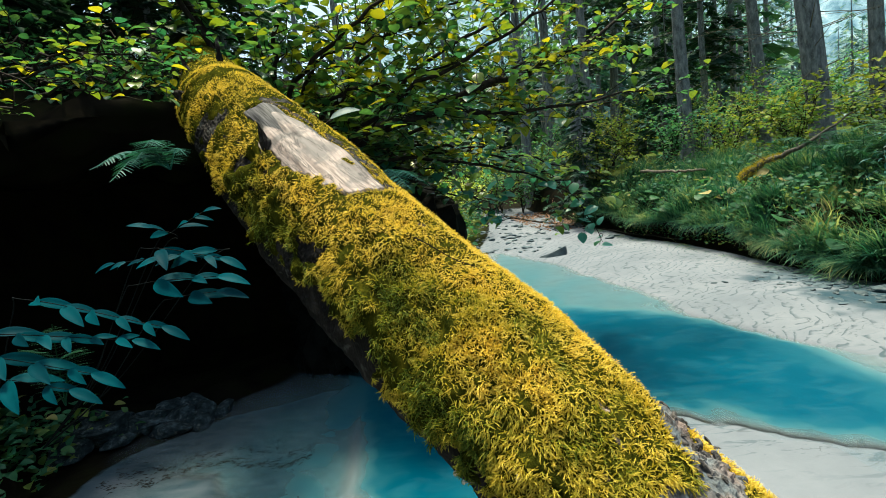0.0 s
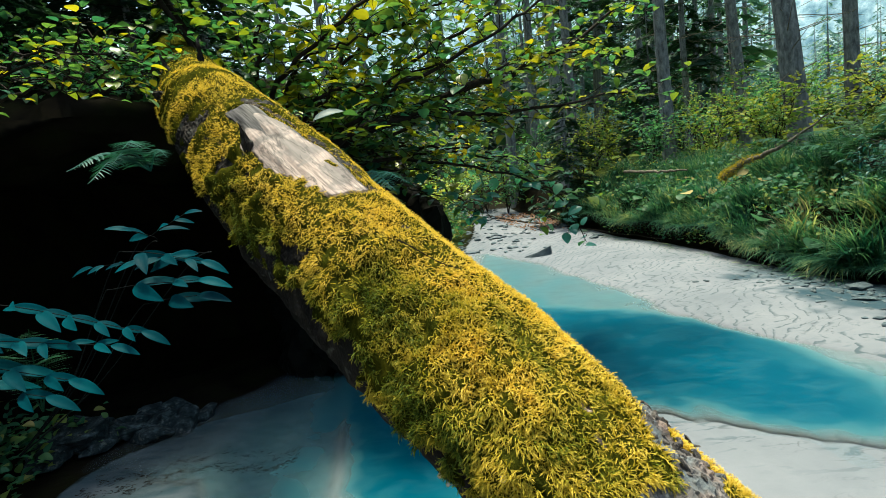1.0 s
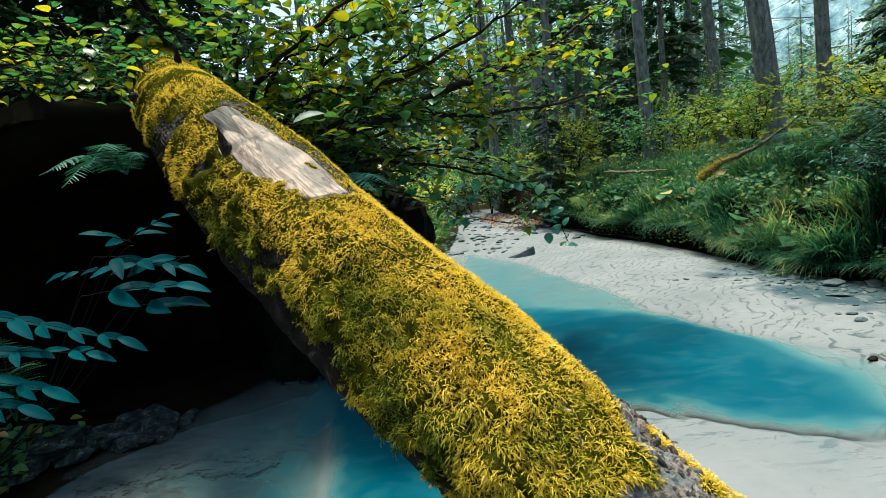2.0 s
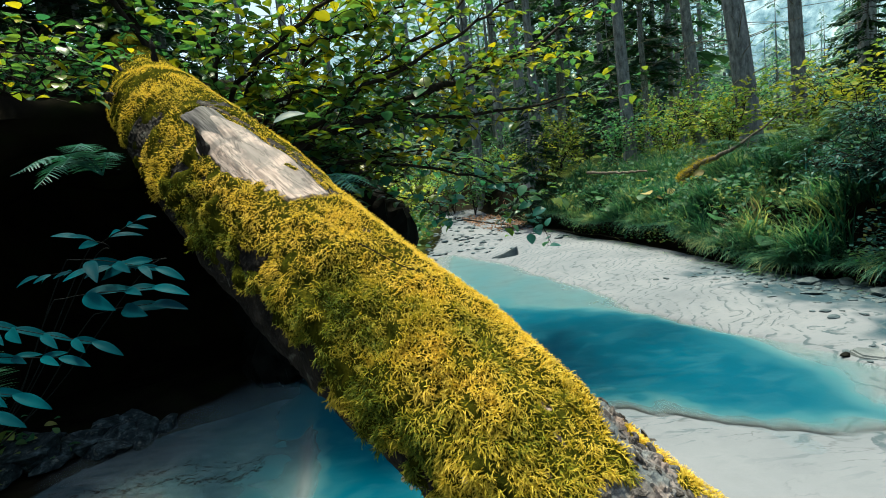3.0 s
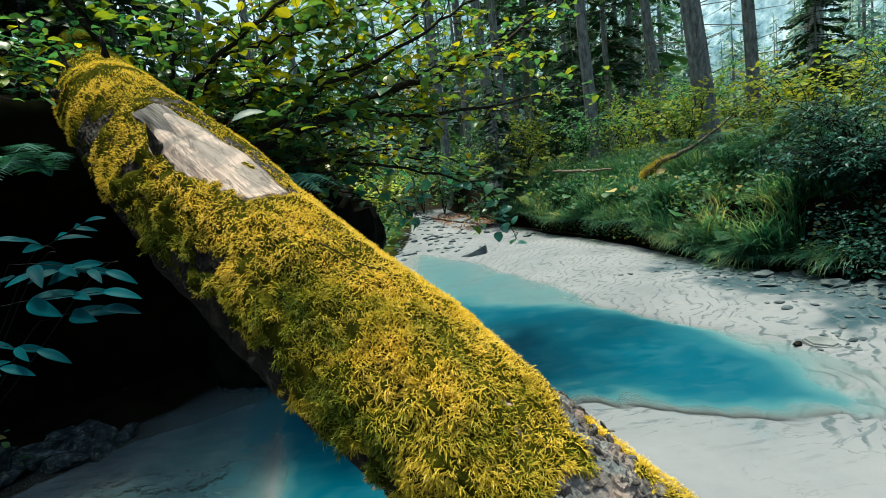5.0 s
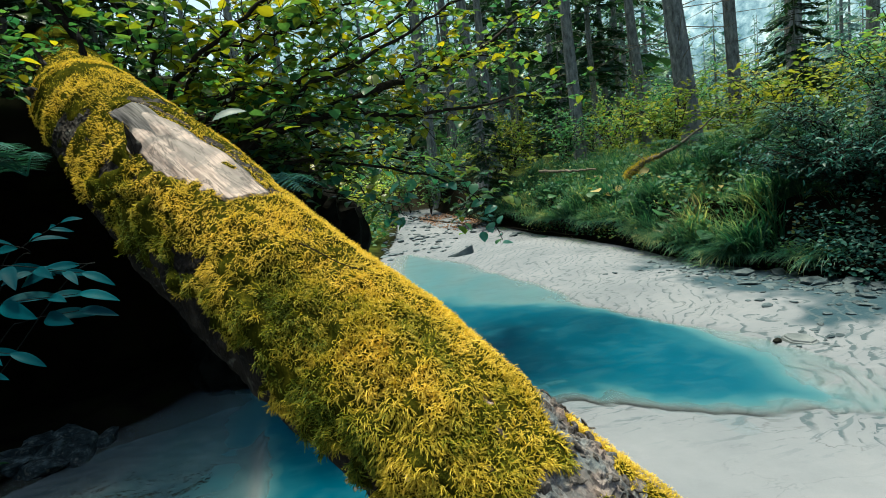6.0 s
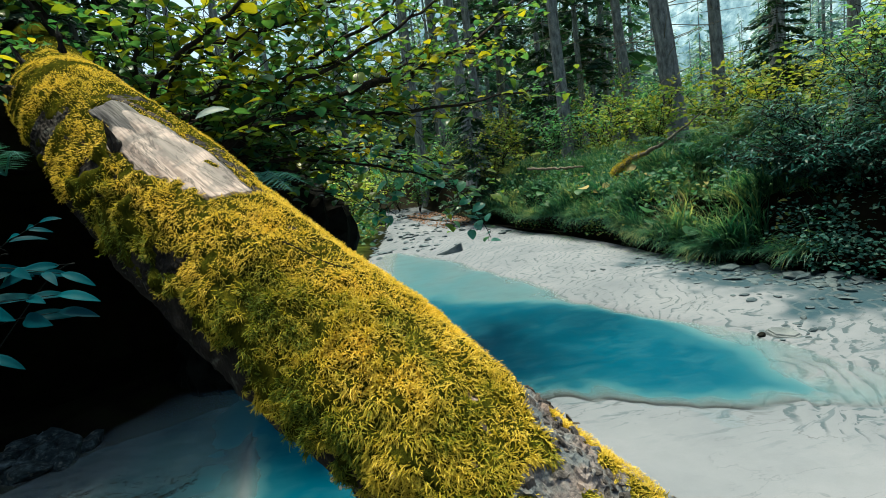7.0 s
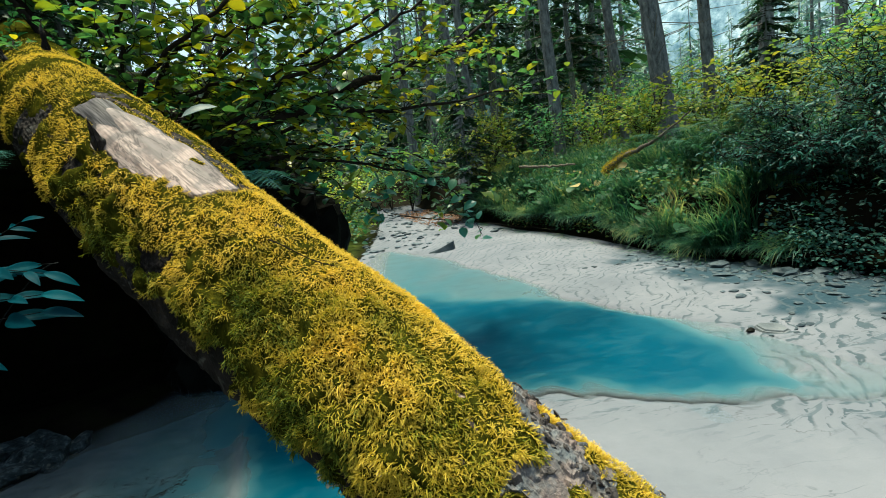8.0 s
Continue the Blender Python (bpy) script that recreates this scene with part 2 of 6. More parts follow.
def stone_material(name, dark, light, damp=0.55, gloss=0.15):
    m, nt, p = material(name)
    n1 = noise_of(nt, 7, 6)
    oi = nt.nodes.new("ShaderNodeObjectInfo")
    col = ramp(nt, n1, [(0.3, dark), (0.7, light)])
    col = mix(nt, 0.5, col, mix(nt, oi.outputs["Random"], (0.45, 0.45, 0.45), (1.3, 1.3, 1.3)), "MULTIPLY")
    nt.links.new(col, p.inputs["Base Color"])
    p.inputs["Roughness"].default_value = damp
    p.inputs["Specular IOR Level"].default_value = gloss
    b = bump(nt, p, n1, 0.5, 0.03)
    bump(nt, p, noise_of(nt, 90, 3), 0.4, 0.004, b)
    return m


M_GROUND, M_WATER = ground_material(), water_material()
M_LOG = bark_material("old_bark", (0.004, 0.004, 0.004), (0.018, 0.015, 0.013), (0.062, 0.054, 0.046), 20, 0.12, pale=((0.03, 0.025, 0.023), (0.13, 0.10, 0.088), (0.34, 0.265, 0.235)))
M_TRUNK = bark_material("spruce_bark", (0.06, 0.065, 0.07), (0.19, 0.205, 0.215), (0.38, 0.395, 0.40), 14, 0.25)
M_TWIG = bark_material("dark_twig", (0.008, 0.007, 0.006), (0.022, 0.017, 0.013), (0.05, 0.04, 0.03), 30)
M_GREYWOOD = bark_material("grey_twig", (0.06, 0.055, 0.045), (0.16, 0.14, 0.11), (0.28, 0.25, 0.20), 30)
M_STONE = stone_material("grey_stone", (0.022, 0.040, 0.052), (0.105, 0.138, 0.155))
M_PALESTONE = stone_material("silty_stone", (0.06, 0.078, 0.088), (0.17, 0.19, 0.20))
M_DARKSTONE = stone_material("near_black_stone", (0.003, 0.003, 0.003), (0.012, 0.013, 0.011), 0.7, 0.03)
M_MOSS = leafy("moss", [(0.0, (0.035, 0.075, 0.010)), (0.28, (0.18, 0.23, 0.02)), (0.55, (0.56, 0.445, 0.045)), (1.0, (0.97, 0.71, 0.12))], 0.42, 0.6, tint=(1.0, 1.0, 0.6), tone="tone")
M_HAZEL = leafy("hazel_leaf", [(0.0, (0.030, 0.155, 0.135)), (0.42, (0.095, 0.225, 0.085)), (0.76, (0.19, 0.25, 0.030)), (1.0, (0.46, 0.41, 0.03))], 0.55, 0.30, patch=1.3, gloss=0.45, tint=(1.0, 1.0, 0.4))
M_HAZEL_ONE = leafy("hazel_leaf_single", [(0.0, (0.030, 0.155, 0.135)), (0.42, (0.095, 0.225, 0.085)), (0.76, (0.19, 0.25, 0.030)), (1.0, (0.46, 0.41, 0.03))], 0.55, 0.30, single=True, gloss=0.45, tint=(1.0, 1.0, 0.4))
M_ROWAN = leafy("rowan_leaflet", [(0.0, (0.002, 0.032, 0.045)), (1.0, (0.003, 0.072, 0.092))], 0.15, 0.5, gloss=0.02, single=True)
M_FERN = leafy("fern", [(0.0, (0.015, 0.08, 0.05)), (1.0, (0.04, 0.14, 0.07))], 0.35, 0.5)
M_GRASS = leafy("grass", [(0.0, (0.007, 0.053, 0.045)), (0.45, (0.028, 0.135, 0.086)), (0.8, (0.15, 0.31, 0.17)), (1.0, (0.44, 0.48, 0.22))], 0.5, 0.42, patch=2.2, tint=(1.0, 1.0, 0.6), gloss=0.2)
M_HERB = leafy("herb_leaf", [(0.0, (0.025, 0.12, 0.075)), (0.6, (0.07, 0.22, 0.11)), (0.9, (0.20, 0.27, 0.06)), (1.0, (0.42, 0.36, 0.15))], 0.55, 0.5, patch=1.6)
M_HERB_ONE = leafy("broad_herb_leaf", [(0.0, (0.02, 0.09, 0.04)), (1.0, (0.06, 0.18, 0.07))], 0.4, 0.5, single=True)
# pale copy of the needle colour: sunlit haze painted into the far spruces
M_FARNEEDLE = leafy("painted_haze_needle", [(0.0, (0.06, 0.16, 0.165)), (0.7, (0.16, 0.29, 0.275)), (1.0, (0.33, 0.44, 0.39))], 0.5, 0.6, tint=(1, 1, 0.8))
# in-between copy: some distance haze put into the needle colour
M_MIDNEEDLE = leafy("midtone_spruce_needle", [(0.0, (0.03, 0.11, 0.115)), (0.6, (0.085, 0.21, 0.20)), (1.0, (0.19, 0.31, 0.26))], 0.4, 0.6, patch=0.25)
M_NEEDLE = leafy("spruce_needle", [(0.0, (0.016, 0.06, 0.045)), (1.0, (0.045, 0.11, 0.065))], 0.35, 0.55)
M_ELDER = leafy("elder_leaf", [(0.0, (0.010, 0.065, 0.060)), (0.7, (0.036, 0.145, 0.125)), (1.0, (0.11, 0.22, 0.17))], 0.3, 0.42, patch=1.5, gloss=0.2, tint=(1, 1, 0.7))
M_SHRUB = leafy("forest_shrub_leaf", [(0.0, (0.06, 0.23, 0.17)), (0.6, (0.15, 0.37, 0.23)), (1.0, (0.38, 0.46, 0.15))], 0.55, 0.45, patch=0.8)
# lit copy of the shrub leaf: sunlight on the forest edge put into colour
M_YELLOWBUSH = leafy("sun_painted_shrub_leaf", [(0.0, (0.08, 0.24, 0.11)), (0.5, (0.26, 0.38, 0.09)), (1.0, (0.50, 0.49, 0.09))], 0.5, 0.45, patch=0.6)

# ---- ground ----
WATER = 0.0


def far_shore(y):
    return np.interp(y, [0.6, 1.5, 2.0, 2.5, 3.03, 3.97, 4.7, 5.5, 6.2, 7.1, 8.4, 9.2, 10.5], [3.1, 2.78, 2.58, 2.44, 2.34, 2.0, 1.97, 1.88, 1.74, 1.66, 1.25, 0.9, 0.3]) + 0.06 * noise2(y, y * 0 + 2, 0.35) + 0.025 * noise2(y, y * 0 + 5, 0.11)


def near_shore(x):
    return np.interp(x, [-1.8, -1.3, -0.8, -0.4, 0.2, 0.6, 0.9, 1.2, 1.6, 2.0, 2.3, 2.7, 3.3], [2.45, 2.15, 1.85, 1.6, 1.55, 2.2, 2.36, 2.2, 1.98, 1.82, 1.70, 1.62, 1.5]) + 0.07 * noise2(x, x * 0 + 3, 0.3) + 0.045 * noise2(x, x * 0 + 4, 0.11) + 0.02 * noise2(x, x * 0 + 6, 0.04)


def left_foot(y):
    return np.interp(y, [-3, 1.6, 2.0, 2.5, 2.9, 3.3, 5.0, 8.6, 11, 14, 22, 60], [-1.9, -1.75, -2.05, -2.0, -1.65, -0.95, -0.30, 0.20, 0.75, 1.1, 0.2, -8])


def right_foot(y):
    return np.interp(y, [-3, 1.5, 3.1, 4.6, 5.5, 7.3, 10, 12, 14, 22, 60], [4.8, 4.2, 3.97, 3.74, 3.7, 3.72, 3.35, 2.9, 2.75, 2.6, -3])


def pool_depth(x, y):
    s1 = far_shore(y) - x
    s2 = y - near_shore(x)
    s3 = (x - np.interp(y, [1.0, 2, 2.6, 3.3, 4.4, 5, 8.6, 10], [-1.7, -2.0, -2.0, -1.8, -0.95, 0.0, 0.6, 0.9])) * 1.5
    shelf = y - (4.92 - 0.9 * (x - 0.66)) + 0.16 * noise2(x, y, 0.45, 74) + 0.05 * noise2(x, y, 0.14, 79)      # a pale shelf fills the upper end of the pool
    deep1 = 0.05 * np.minimum(s1, 0) + 0.055 * step(0, 0.10, s1) + 0.02 * s1 + 0.30 * step(0.45, -0.40, shelf) * step(-0.03, 0.15, s1 + 0.05 * noise2(x, y, 0.2, 80))
    deep2 = 0.05 * s2 + 0.22 * step(-0.04, 0.36, s2 + (0.10 * noise2(x, y, 0.30, 75) + 0.08 * noise2(x, y * 2, 0.12, 85)) * step(0.02, 0.30, s2))
    deep = np.minimum(np.minimum(deep1, deep2), np.where(y > 4.2, 0.06 * s3 + 0.3 * step(0.2, 1.8, s3), 0.030 * s3 + 0.012 * noise2(x, y, 0.35, 84) + 0.20 * step(0.0, 0.75, x + 0.93 - 0.03 * (y - 2.6))))
    tail = step(2.38, 1.75, x + 0.12 * noise2(x, y, 0.4, 86))
    deep = np.where(deep > 0, deep * tail + np.minimum(deep, 0.034 + 0.012 * noise2(x, y, 0.3, 87)) * (1 - tail), deep)
    wide = (0.020 + 0.105 * np.clip(3.1 - y, 0, 2)) * (1 + 0.5 * noise2(x * 0.3, y, 0.13, 71) + 0.55 * noise2(x * 0.6, y - 0.4 * np.abs(x + 0.6), 0.06, 73))
    ridge = np.exp(-np.abs((x + 0.56 - 0.10 * (2.5 - y)) / wide) ** 1.5) * step(3.2, 2.5, y) * step(1.0, 1.6, y)
    return np.where(deep > 0, deep * (1 - 0.86 * ridge), deep)


def rippled(x, y):
    """Where the current has left ripples: the far bar and the shallow end of the pool."""
    return step(-0.45, 0.0, x - far_shore(y) + 1.3 * step(1.6, 2.1, x)) * step(1.2, 1.6, y + 0.2 * noise2(x, y, 0.5, 72))


def phase(x, y):
    """The ripples counted along the current."""
    return (0.80 * x - 0.60 * y + 0.13 * noise2(x, y, 0.42, 15) + 0.09 * noise2(x, y, 0.17, 16) + 0.03 * noise2(x, y, 0.07, 18)) / 0.12


def height(x, y):
    x, y = np.asarray(x, float), np.asarray(y, float)
    deep = np.clip(pool_depth(x, y), -0.6, 0.5)
    bed = -np.where(deep > 0, deep, 0.28 * deep)
    bed = np.minimum(bed, 0.075) + 0.012 * noise2(x, y, 0.6, 3) * (deep < -0.03)
    bed = bed + 0.05 * np.clip(y - 9.0, 0, 14) + 0.004 * noise2(x, y, 0.17, 5)
    # ripples left by the current
    u = phase(x, y) % 1.0
    wave = np.minimum(u / 0.75, (1 - u) / 0.25) * (0.011 + 0.026 * step(1.85, 2.15, x) * step(2.7, 2.3, y)) * step(-0.1, 0.5, noise2(x, y, 0.4, 17) + 0.2) * rippled(x, y)
    bed = bed + wave * step(0.14, 0.02, deep) * step(9, 6, y)
    # silt bar on the far side is a low swell
    bed = bed + 0.05 * np.exp(-((x - far_shore(y) - 0.9) / 0.5) ** 2) * (deep < 0)
    r = x - right_foot(y) + 0.10 * noise2(x, y, 0.8, 7)
    l = left_foot(y) - x + 0.10 * noise2(x, y, 0.7, 9)
    right = 0.62 * step(0.10, 0.36, r) + 0.35 * step(0.3, 1.5, r) + 0.035 * np.clip(r - 1, 0, 40) + 0.04 * np.clip(r - 70, 0, 300)
    # the left bank: a cave-like hollow under an overhang (built apart) from y 2.4 on, a low shore before it
    deep_l = l - 1.8 * step(2.2, 2.7, y) * step(5.3, 4.5, y)
    low = step(6.3, 8.5, y)                          # the bank sinks to a gentle slope upstream
    left = (2.15 - 1.85 * low) * step(0.0, 0.6 + 0.5 * low, deep_l) + 0.30 * np.clip(deep_l - 0.4, 0, 30)
    near_left = step(2.5, 1.9, y)
    left = left * (1 - near_left) + near_left * (0.25 * step(0, 0.5, l) + 0.5 * np.clip(l - 0.4, 0, 30))
    rough = (0.10 * noise2(x, y, 0.9, 11) + 0.04 * noise2(x, y, 0.28, 13)) * step(0.1, 0.8, np.maximum(r, l))
    back = 0.06 * np.clip(y - 48, 0, 300) + 0.3 * np.clip(-y - 14, 0, 200)
    return bed + right + left + rough + back


def graded(lo, hi, a, b, fine, grow=1.16):
    mid = list(np.arange(a, b, fine))
    s, v = fine, b
    while v < hi:
        mid.append(v)
        s *= grow
        v += s
    s, v, low = fine, a, []
    while v > lo:
        s *= grow
        v -= s
        low.append(v)
    return np.array(low[::-1] + mid)


def grid(xs, ys):
    gx, gy = np.meshgrid(xs, ys)
    n, k = gx.shape
    i = (np.arange(n - 1)[:, None] * k + np.arange(k - 1)[None]).ravel()
    return gx.ravel(), gy.ravel(), np.stack([i, i + 1, i + k + 1, i + k], -1)


gx, gy, gf = grid(graded(-260, 260, -2.4, 4.4, 0.023), graded(-260, 260, 0.8, 6.0, 0.023))
gz = height(gx, gy)
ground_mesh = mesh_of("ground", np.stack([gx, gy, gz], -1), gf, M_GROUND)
g_r, g_l = gx - right_foot(gy), left_foot(gy) - gx
ragged = step(1.5, 0.6, gy) * (0.45 * noise2(gx, gy, 1.1, 77) + 0.25 * noise2(gx, gy, 0.4, 78))
# the mask also blackens the hollow's floor, painting shade over silt
attribute(ground_mesh, "soil_and_shade", np.maximum(step(-0.12, 0.06, g_r + ragged), np.maximum(step(-0.32, -0.08, g_l + ragged), step(15, 18, gy))))
attribute(ground_mesh, "lush", np.maximum(step(0.6, 2.5, np.maximum(g_r, g_l - 3)), step(5.0, 6.5, gy) * step(-0.2, 0.3, g_l)))
attribute(ground_mesh, "ripple", rippled(gx, gy) * (1 + 1.2 * step(1.5, 1.9, gx) * step(3.1, 2.6, gy)))
g_n = gy - near_shore(gx)
attribute(ground_mesh, "streak", step(-0.55, -0.05, g_n) * step(0.22, 0.06, g_n) * step(0.4, 0.8, gx) + 0.9 * step(-0.05, 0.25, gx - far_shore(gy)) * step(1.2, 0.5, gx - far_shore(gy)) * step(3.4, 2.8, gy) + 1.1 * step(-0.62, -0.85, gx) * step(3.4, 2.8, gy))
attribute(ground_mesh, "phase", phase(gx, gy))
# last term: no damp, blue shade painted on the silt below the hollow
attribute(ground_mesh, "wet_shade", 0.6 * step(-0.16, 0.0, pool_depth(gx, gy)) + 3.3 * step(-1.15, -0.80, g_r + 0.28 * noise2(gx, gy, 0.3, 76) + 0.15 * noise2(gx, gy, 0.08, 88) - 0.35 * step(3.3, 4.3, gy)) * step(5.8, 4.6, gy) * step(0.2, 1.6, gy) + (2.5 + 0.9 * noise2(gx, gy, 0.22, 90) + 0.7 * noise2(gx, gy * 2, 0.07, 94)) * step(-0.70, -0.95, gx + 0.08 * noise2(gx, gy, 0.1, 95)) * step(0.9, 1.4, gy))
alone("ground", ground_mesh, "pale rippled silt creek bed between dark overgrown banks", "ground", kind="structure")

wx, wy, wf = grid(np.arange(-1.9, 3.6, 0.025), graded(1.0, 10.6, 1.0, 4.2, 0.025, 1.06))
wd = np.maximum(WATER - height(wx, wy), 0)
keep = (wd.reshape(-1)[wf] > 0).any(1)
water_mesh = mesh_of("water", np.stack([wx, wy, wx * 0 + WATER], -1), wf[keep], M_WATER)
attribute(water_mesh, "depth", wd)
alone("water", water_mesh, "still milky turquoise creek water", "water", kind="structure")

# ---- the overhanging bank ----
ox, oy, of = grid(np.linspace(0, 1, 70), np.linspace(2.35, 4.9, 90))
lip = left_foot(oy) + 0.30 * step(2.35, 2.65, oy) * step(3.5, 3.0, oy) + 0.10 * noise2(oy, oy * 0 + 3, 0.5, 61) + 0.03 * noise2(oy, oy * 0 + 1, 0.13, 62)
fold = ox * 2 - 1                                    # -1 to 0: underside from the back to the lip; 0 to 1: top from the lip to the back
inward = np.abs(fold) ** 1.3 * 2.9
top = 1.86 + 0.30 * step(0, 1.4, inward) + 0.27 * np.clip(inward - 0.9, 0, 9) + 0.10 * noise2(lip - inward, oy, 0.6, 63)
under = 1.66 - 0.10 * step(0, 0.8, inward) + 0.10 * noise2(lip - inward, oy, 0.35, 64)
oz = np.where(fold > 0, top, under) + 0.05 * noise2(lip - inward, oy, 0.18, 65)
oz = np.where(np.abs(fold) < 0.03, 1.76, oz) - np.where(fold > 0, 0.16, 0.02) * step(2.55, 2.35, oy) - 1.0 * step(4.2, 4.9, oy)
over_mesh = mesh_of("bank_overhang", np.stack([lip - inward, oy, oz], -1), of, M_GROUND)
attribute(over_mesh, "soil_and_shade", np.ones(len(oz)))
attribute(over_mesh, "lush", np.zeros(len(oz)))
attribute(over_mesh, "wet_shade", np.zeros(len(oz)))
OVER_TOP = np.stack([lip - inward, oy, oz], -1)[(fold > 0.1) & (fold < 0.8)]
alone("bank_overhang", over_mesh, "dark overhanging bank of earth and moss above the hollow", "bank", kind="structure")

# ---- the turf that hangs over the right bank's foot ----
def turf_top(x, y):
    return np.interp(y, [2, 4.5, 5.7, 6.4, 11], [0.16, 0.20, 0.24, 0.40, 0.40]) + 0.06 * noise2(y, y * 0 + 4, 0.7, 68) + 0.24 * step(-0.05, 0.5, x - right_foot(y)) + 0.05 * np.clip(y - 9.0, 0, 14)


def turf(x, y):
    """The height on which the bank's plants stand: the ground, or the turf where it overhangs."""
    x, y = np.asarray(x, float), np.asarray(y, float)
    r = x - right_foot(y)
    return np.where((r > -0.10) & (r < 0.58) & (y > 2.3) & (y < 10.8), np.maximum(height(x, y), turf_top(x, y)), height(x, y))


# ---- the undercut turf lip of the right bank ----
ox, oy, of = grid(np.linspace(0, 1, 26), np.arange(2.3, 10.8, 0.035))
fold = ox * 2 - 1                                    # -1 to 0: underside from the face out to the lip; 0 to 1: turf from the lip back
inward = np.abs(fold) ** 1.2 * 0.62
edge = right_foot(oy) - 0.03 + 0.10 * noise2(oy, oy * 0 + 1, 0.55, 66) + 0.05 * noise2(oy, oy * 0 + 2, 0.17, 67)
px = edge + inward
sag = turf_top(px, oy) - 0.03
oz = np.where(fold > 0, sag, turf_top(edge, oy) - 0.08 - 0.10 * inward + 0.02 * noise2(px, oy, 0.12, 69)) + 0.02 * noise2(px, oy, 0.22, 70)
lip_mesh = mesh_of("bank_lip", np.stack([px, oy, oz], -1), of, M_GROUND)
for key in ("soil_and_shade", "lush", "wet_shade"):
    attribute(lip_mesh, key, np.full(len(oz), 1.0 if key == "soil_and_shade" else 0.0))
alone("bank_lip", lip_mesh, "dark undercut edge of the grassy bank", "bank", kind="structure")

# ---- the fallen log ----
LOG = smooth_line([
    (-1.95, 4.40, 2.62, 0.14), (-1.13, 2.72, 1.90, 0.15), (-0.825, 2.08, 1.635, 0.162), (-0.695, 1.84, 1.53, 0.176), (-0.372, 1.480, 1.221, 0.192),
    (-0.096, 1.174, 0.964, 0.184), (0.114, 0.950, 0.776, 0.174), (0.415, 0.625, 0.495, 0.178), (0.755, 0.24, 0.163, 0.18)], 160)
log_way = unit(np.gradient(LOG[:, :3], axis=0))
log_side = unit(np.cross(log_way, (0, 0, 1)))       # level, across the log
log_top = np.cross(log_side, log_way)


def on_log(s, a, lift=0.0):
    """Places and normals on the log: s along it (0 to 1, from its upper end), a round it (0 on top, growing towards the creek's near shore)."""
    s, a = np.asarray(s, float), np.asarray(a, float)
    k = np.clip(s, 0, 1) * (len(LOG) - 1)
    i = np.minimum(k.astype(int), len(LOG) - 2)
    u = (k - i)[..., None]
    pick = lambda v: v[i] * (1 - u) + v[i + 1] * u
    n = unit(pick(log_top) * np.cos(a)[..., None] + pick(log_side) * np.sin(a)[..., None])
    swell = 1 + 0.07 * noise2(s * 9, a, 1.0, 21) + 0.03 * noise2(s * 40, a * 2, 1.0, 22)
    r = pick(LOG[:, 3:4]) * swell[..., None]
    return pick(LOG[:, :3]) + n * (r + np.asarray(lift)[..., None]), n, pick(log_way)


rng = np.random.default_rng(7)


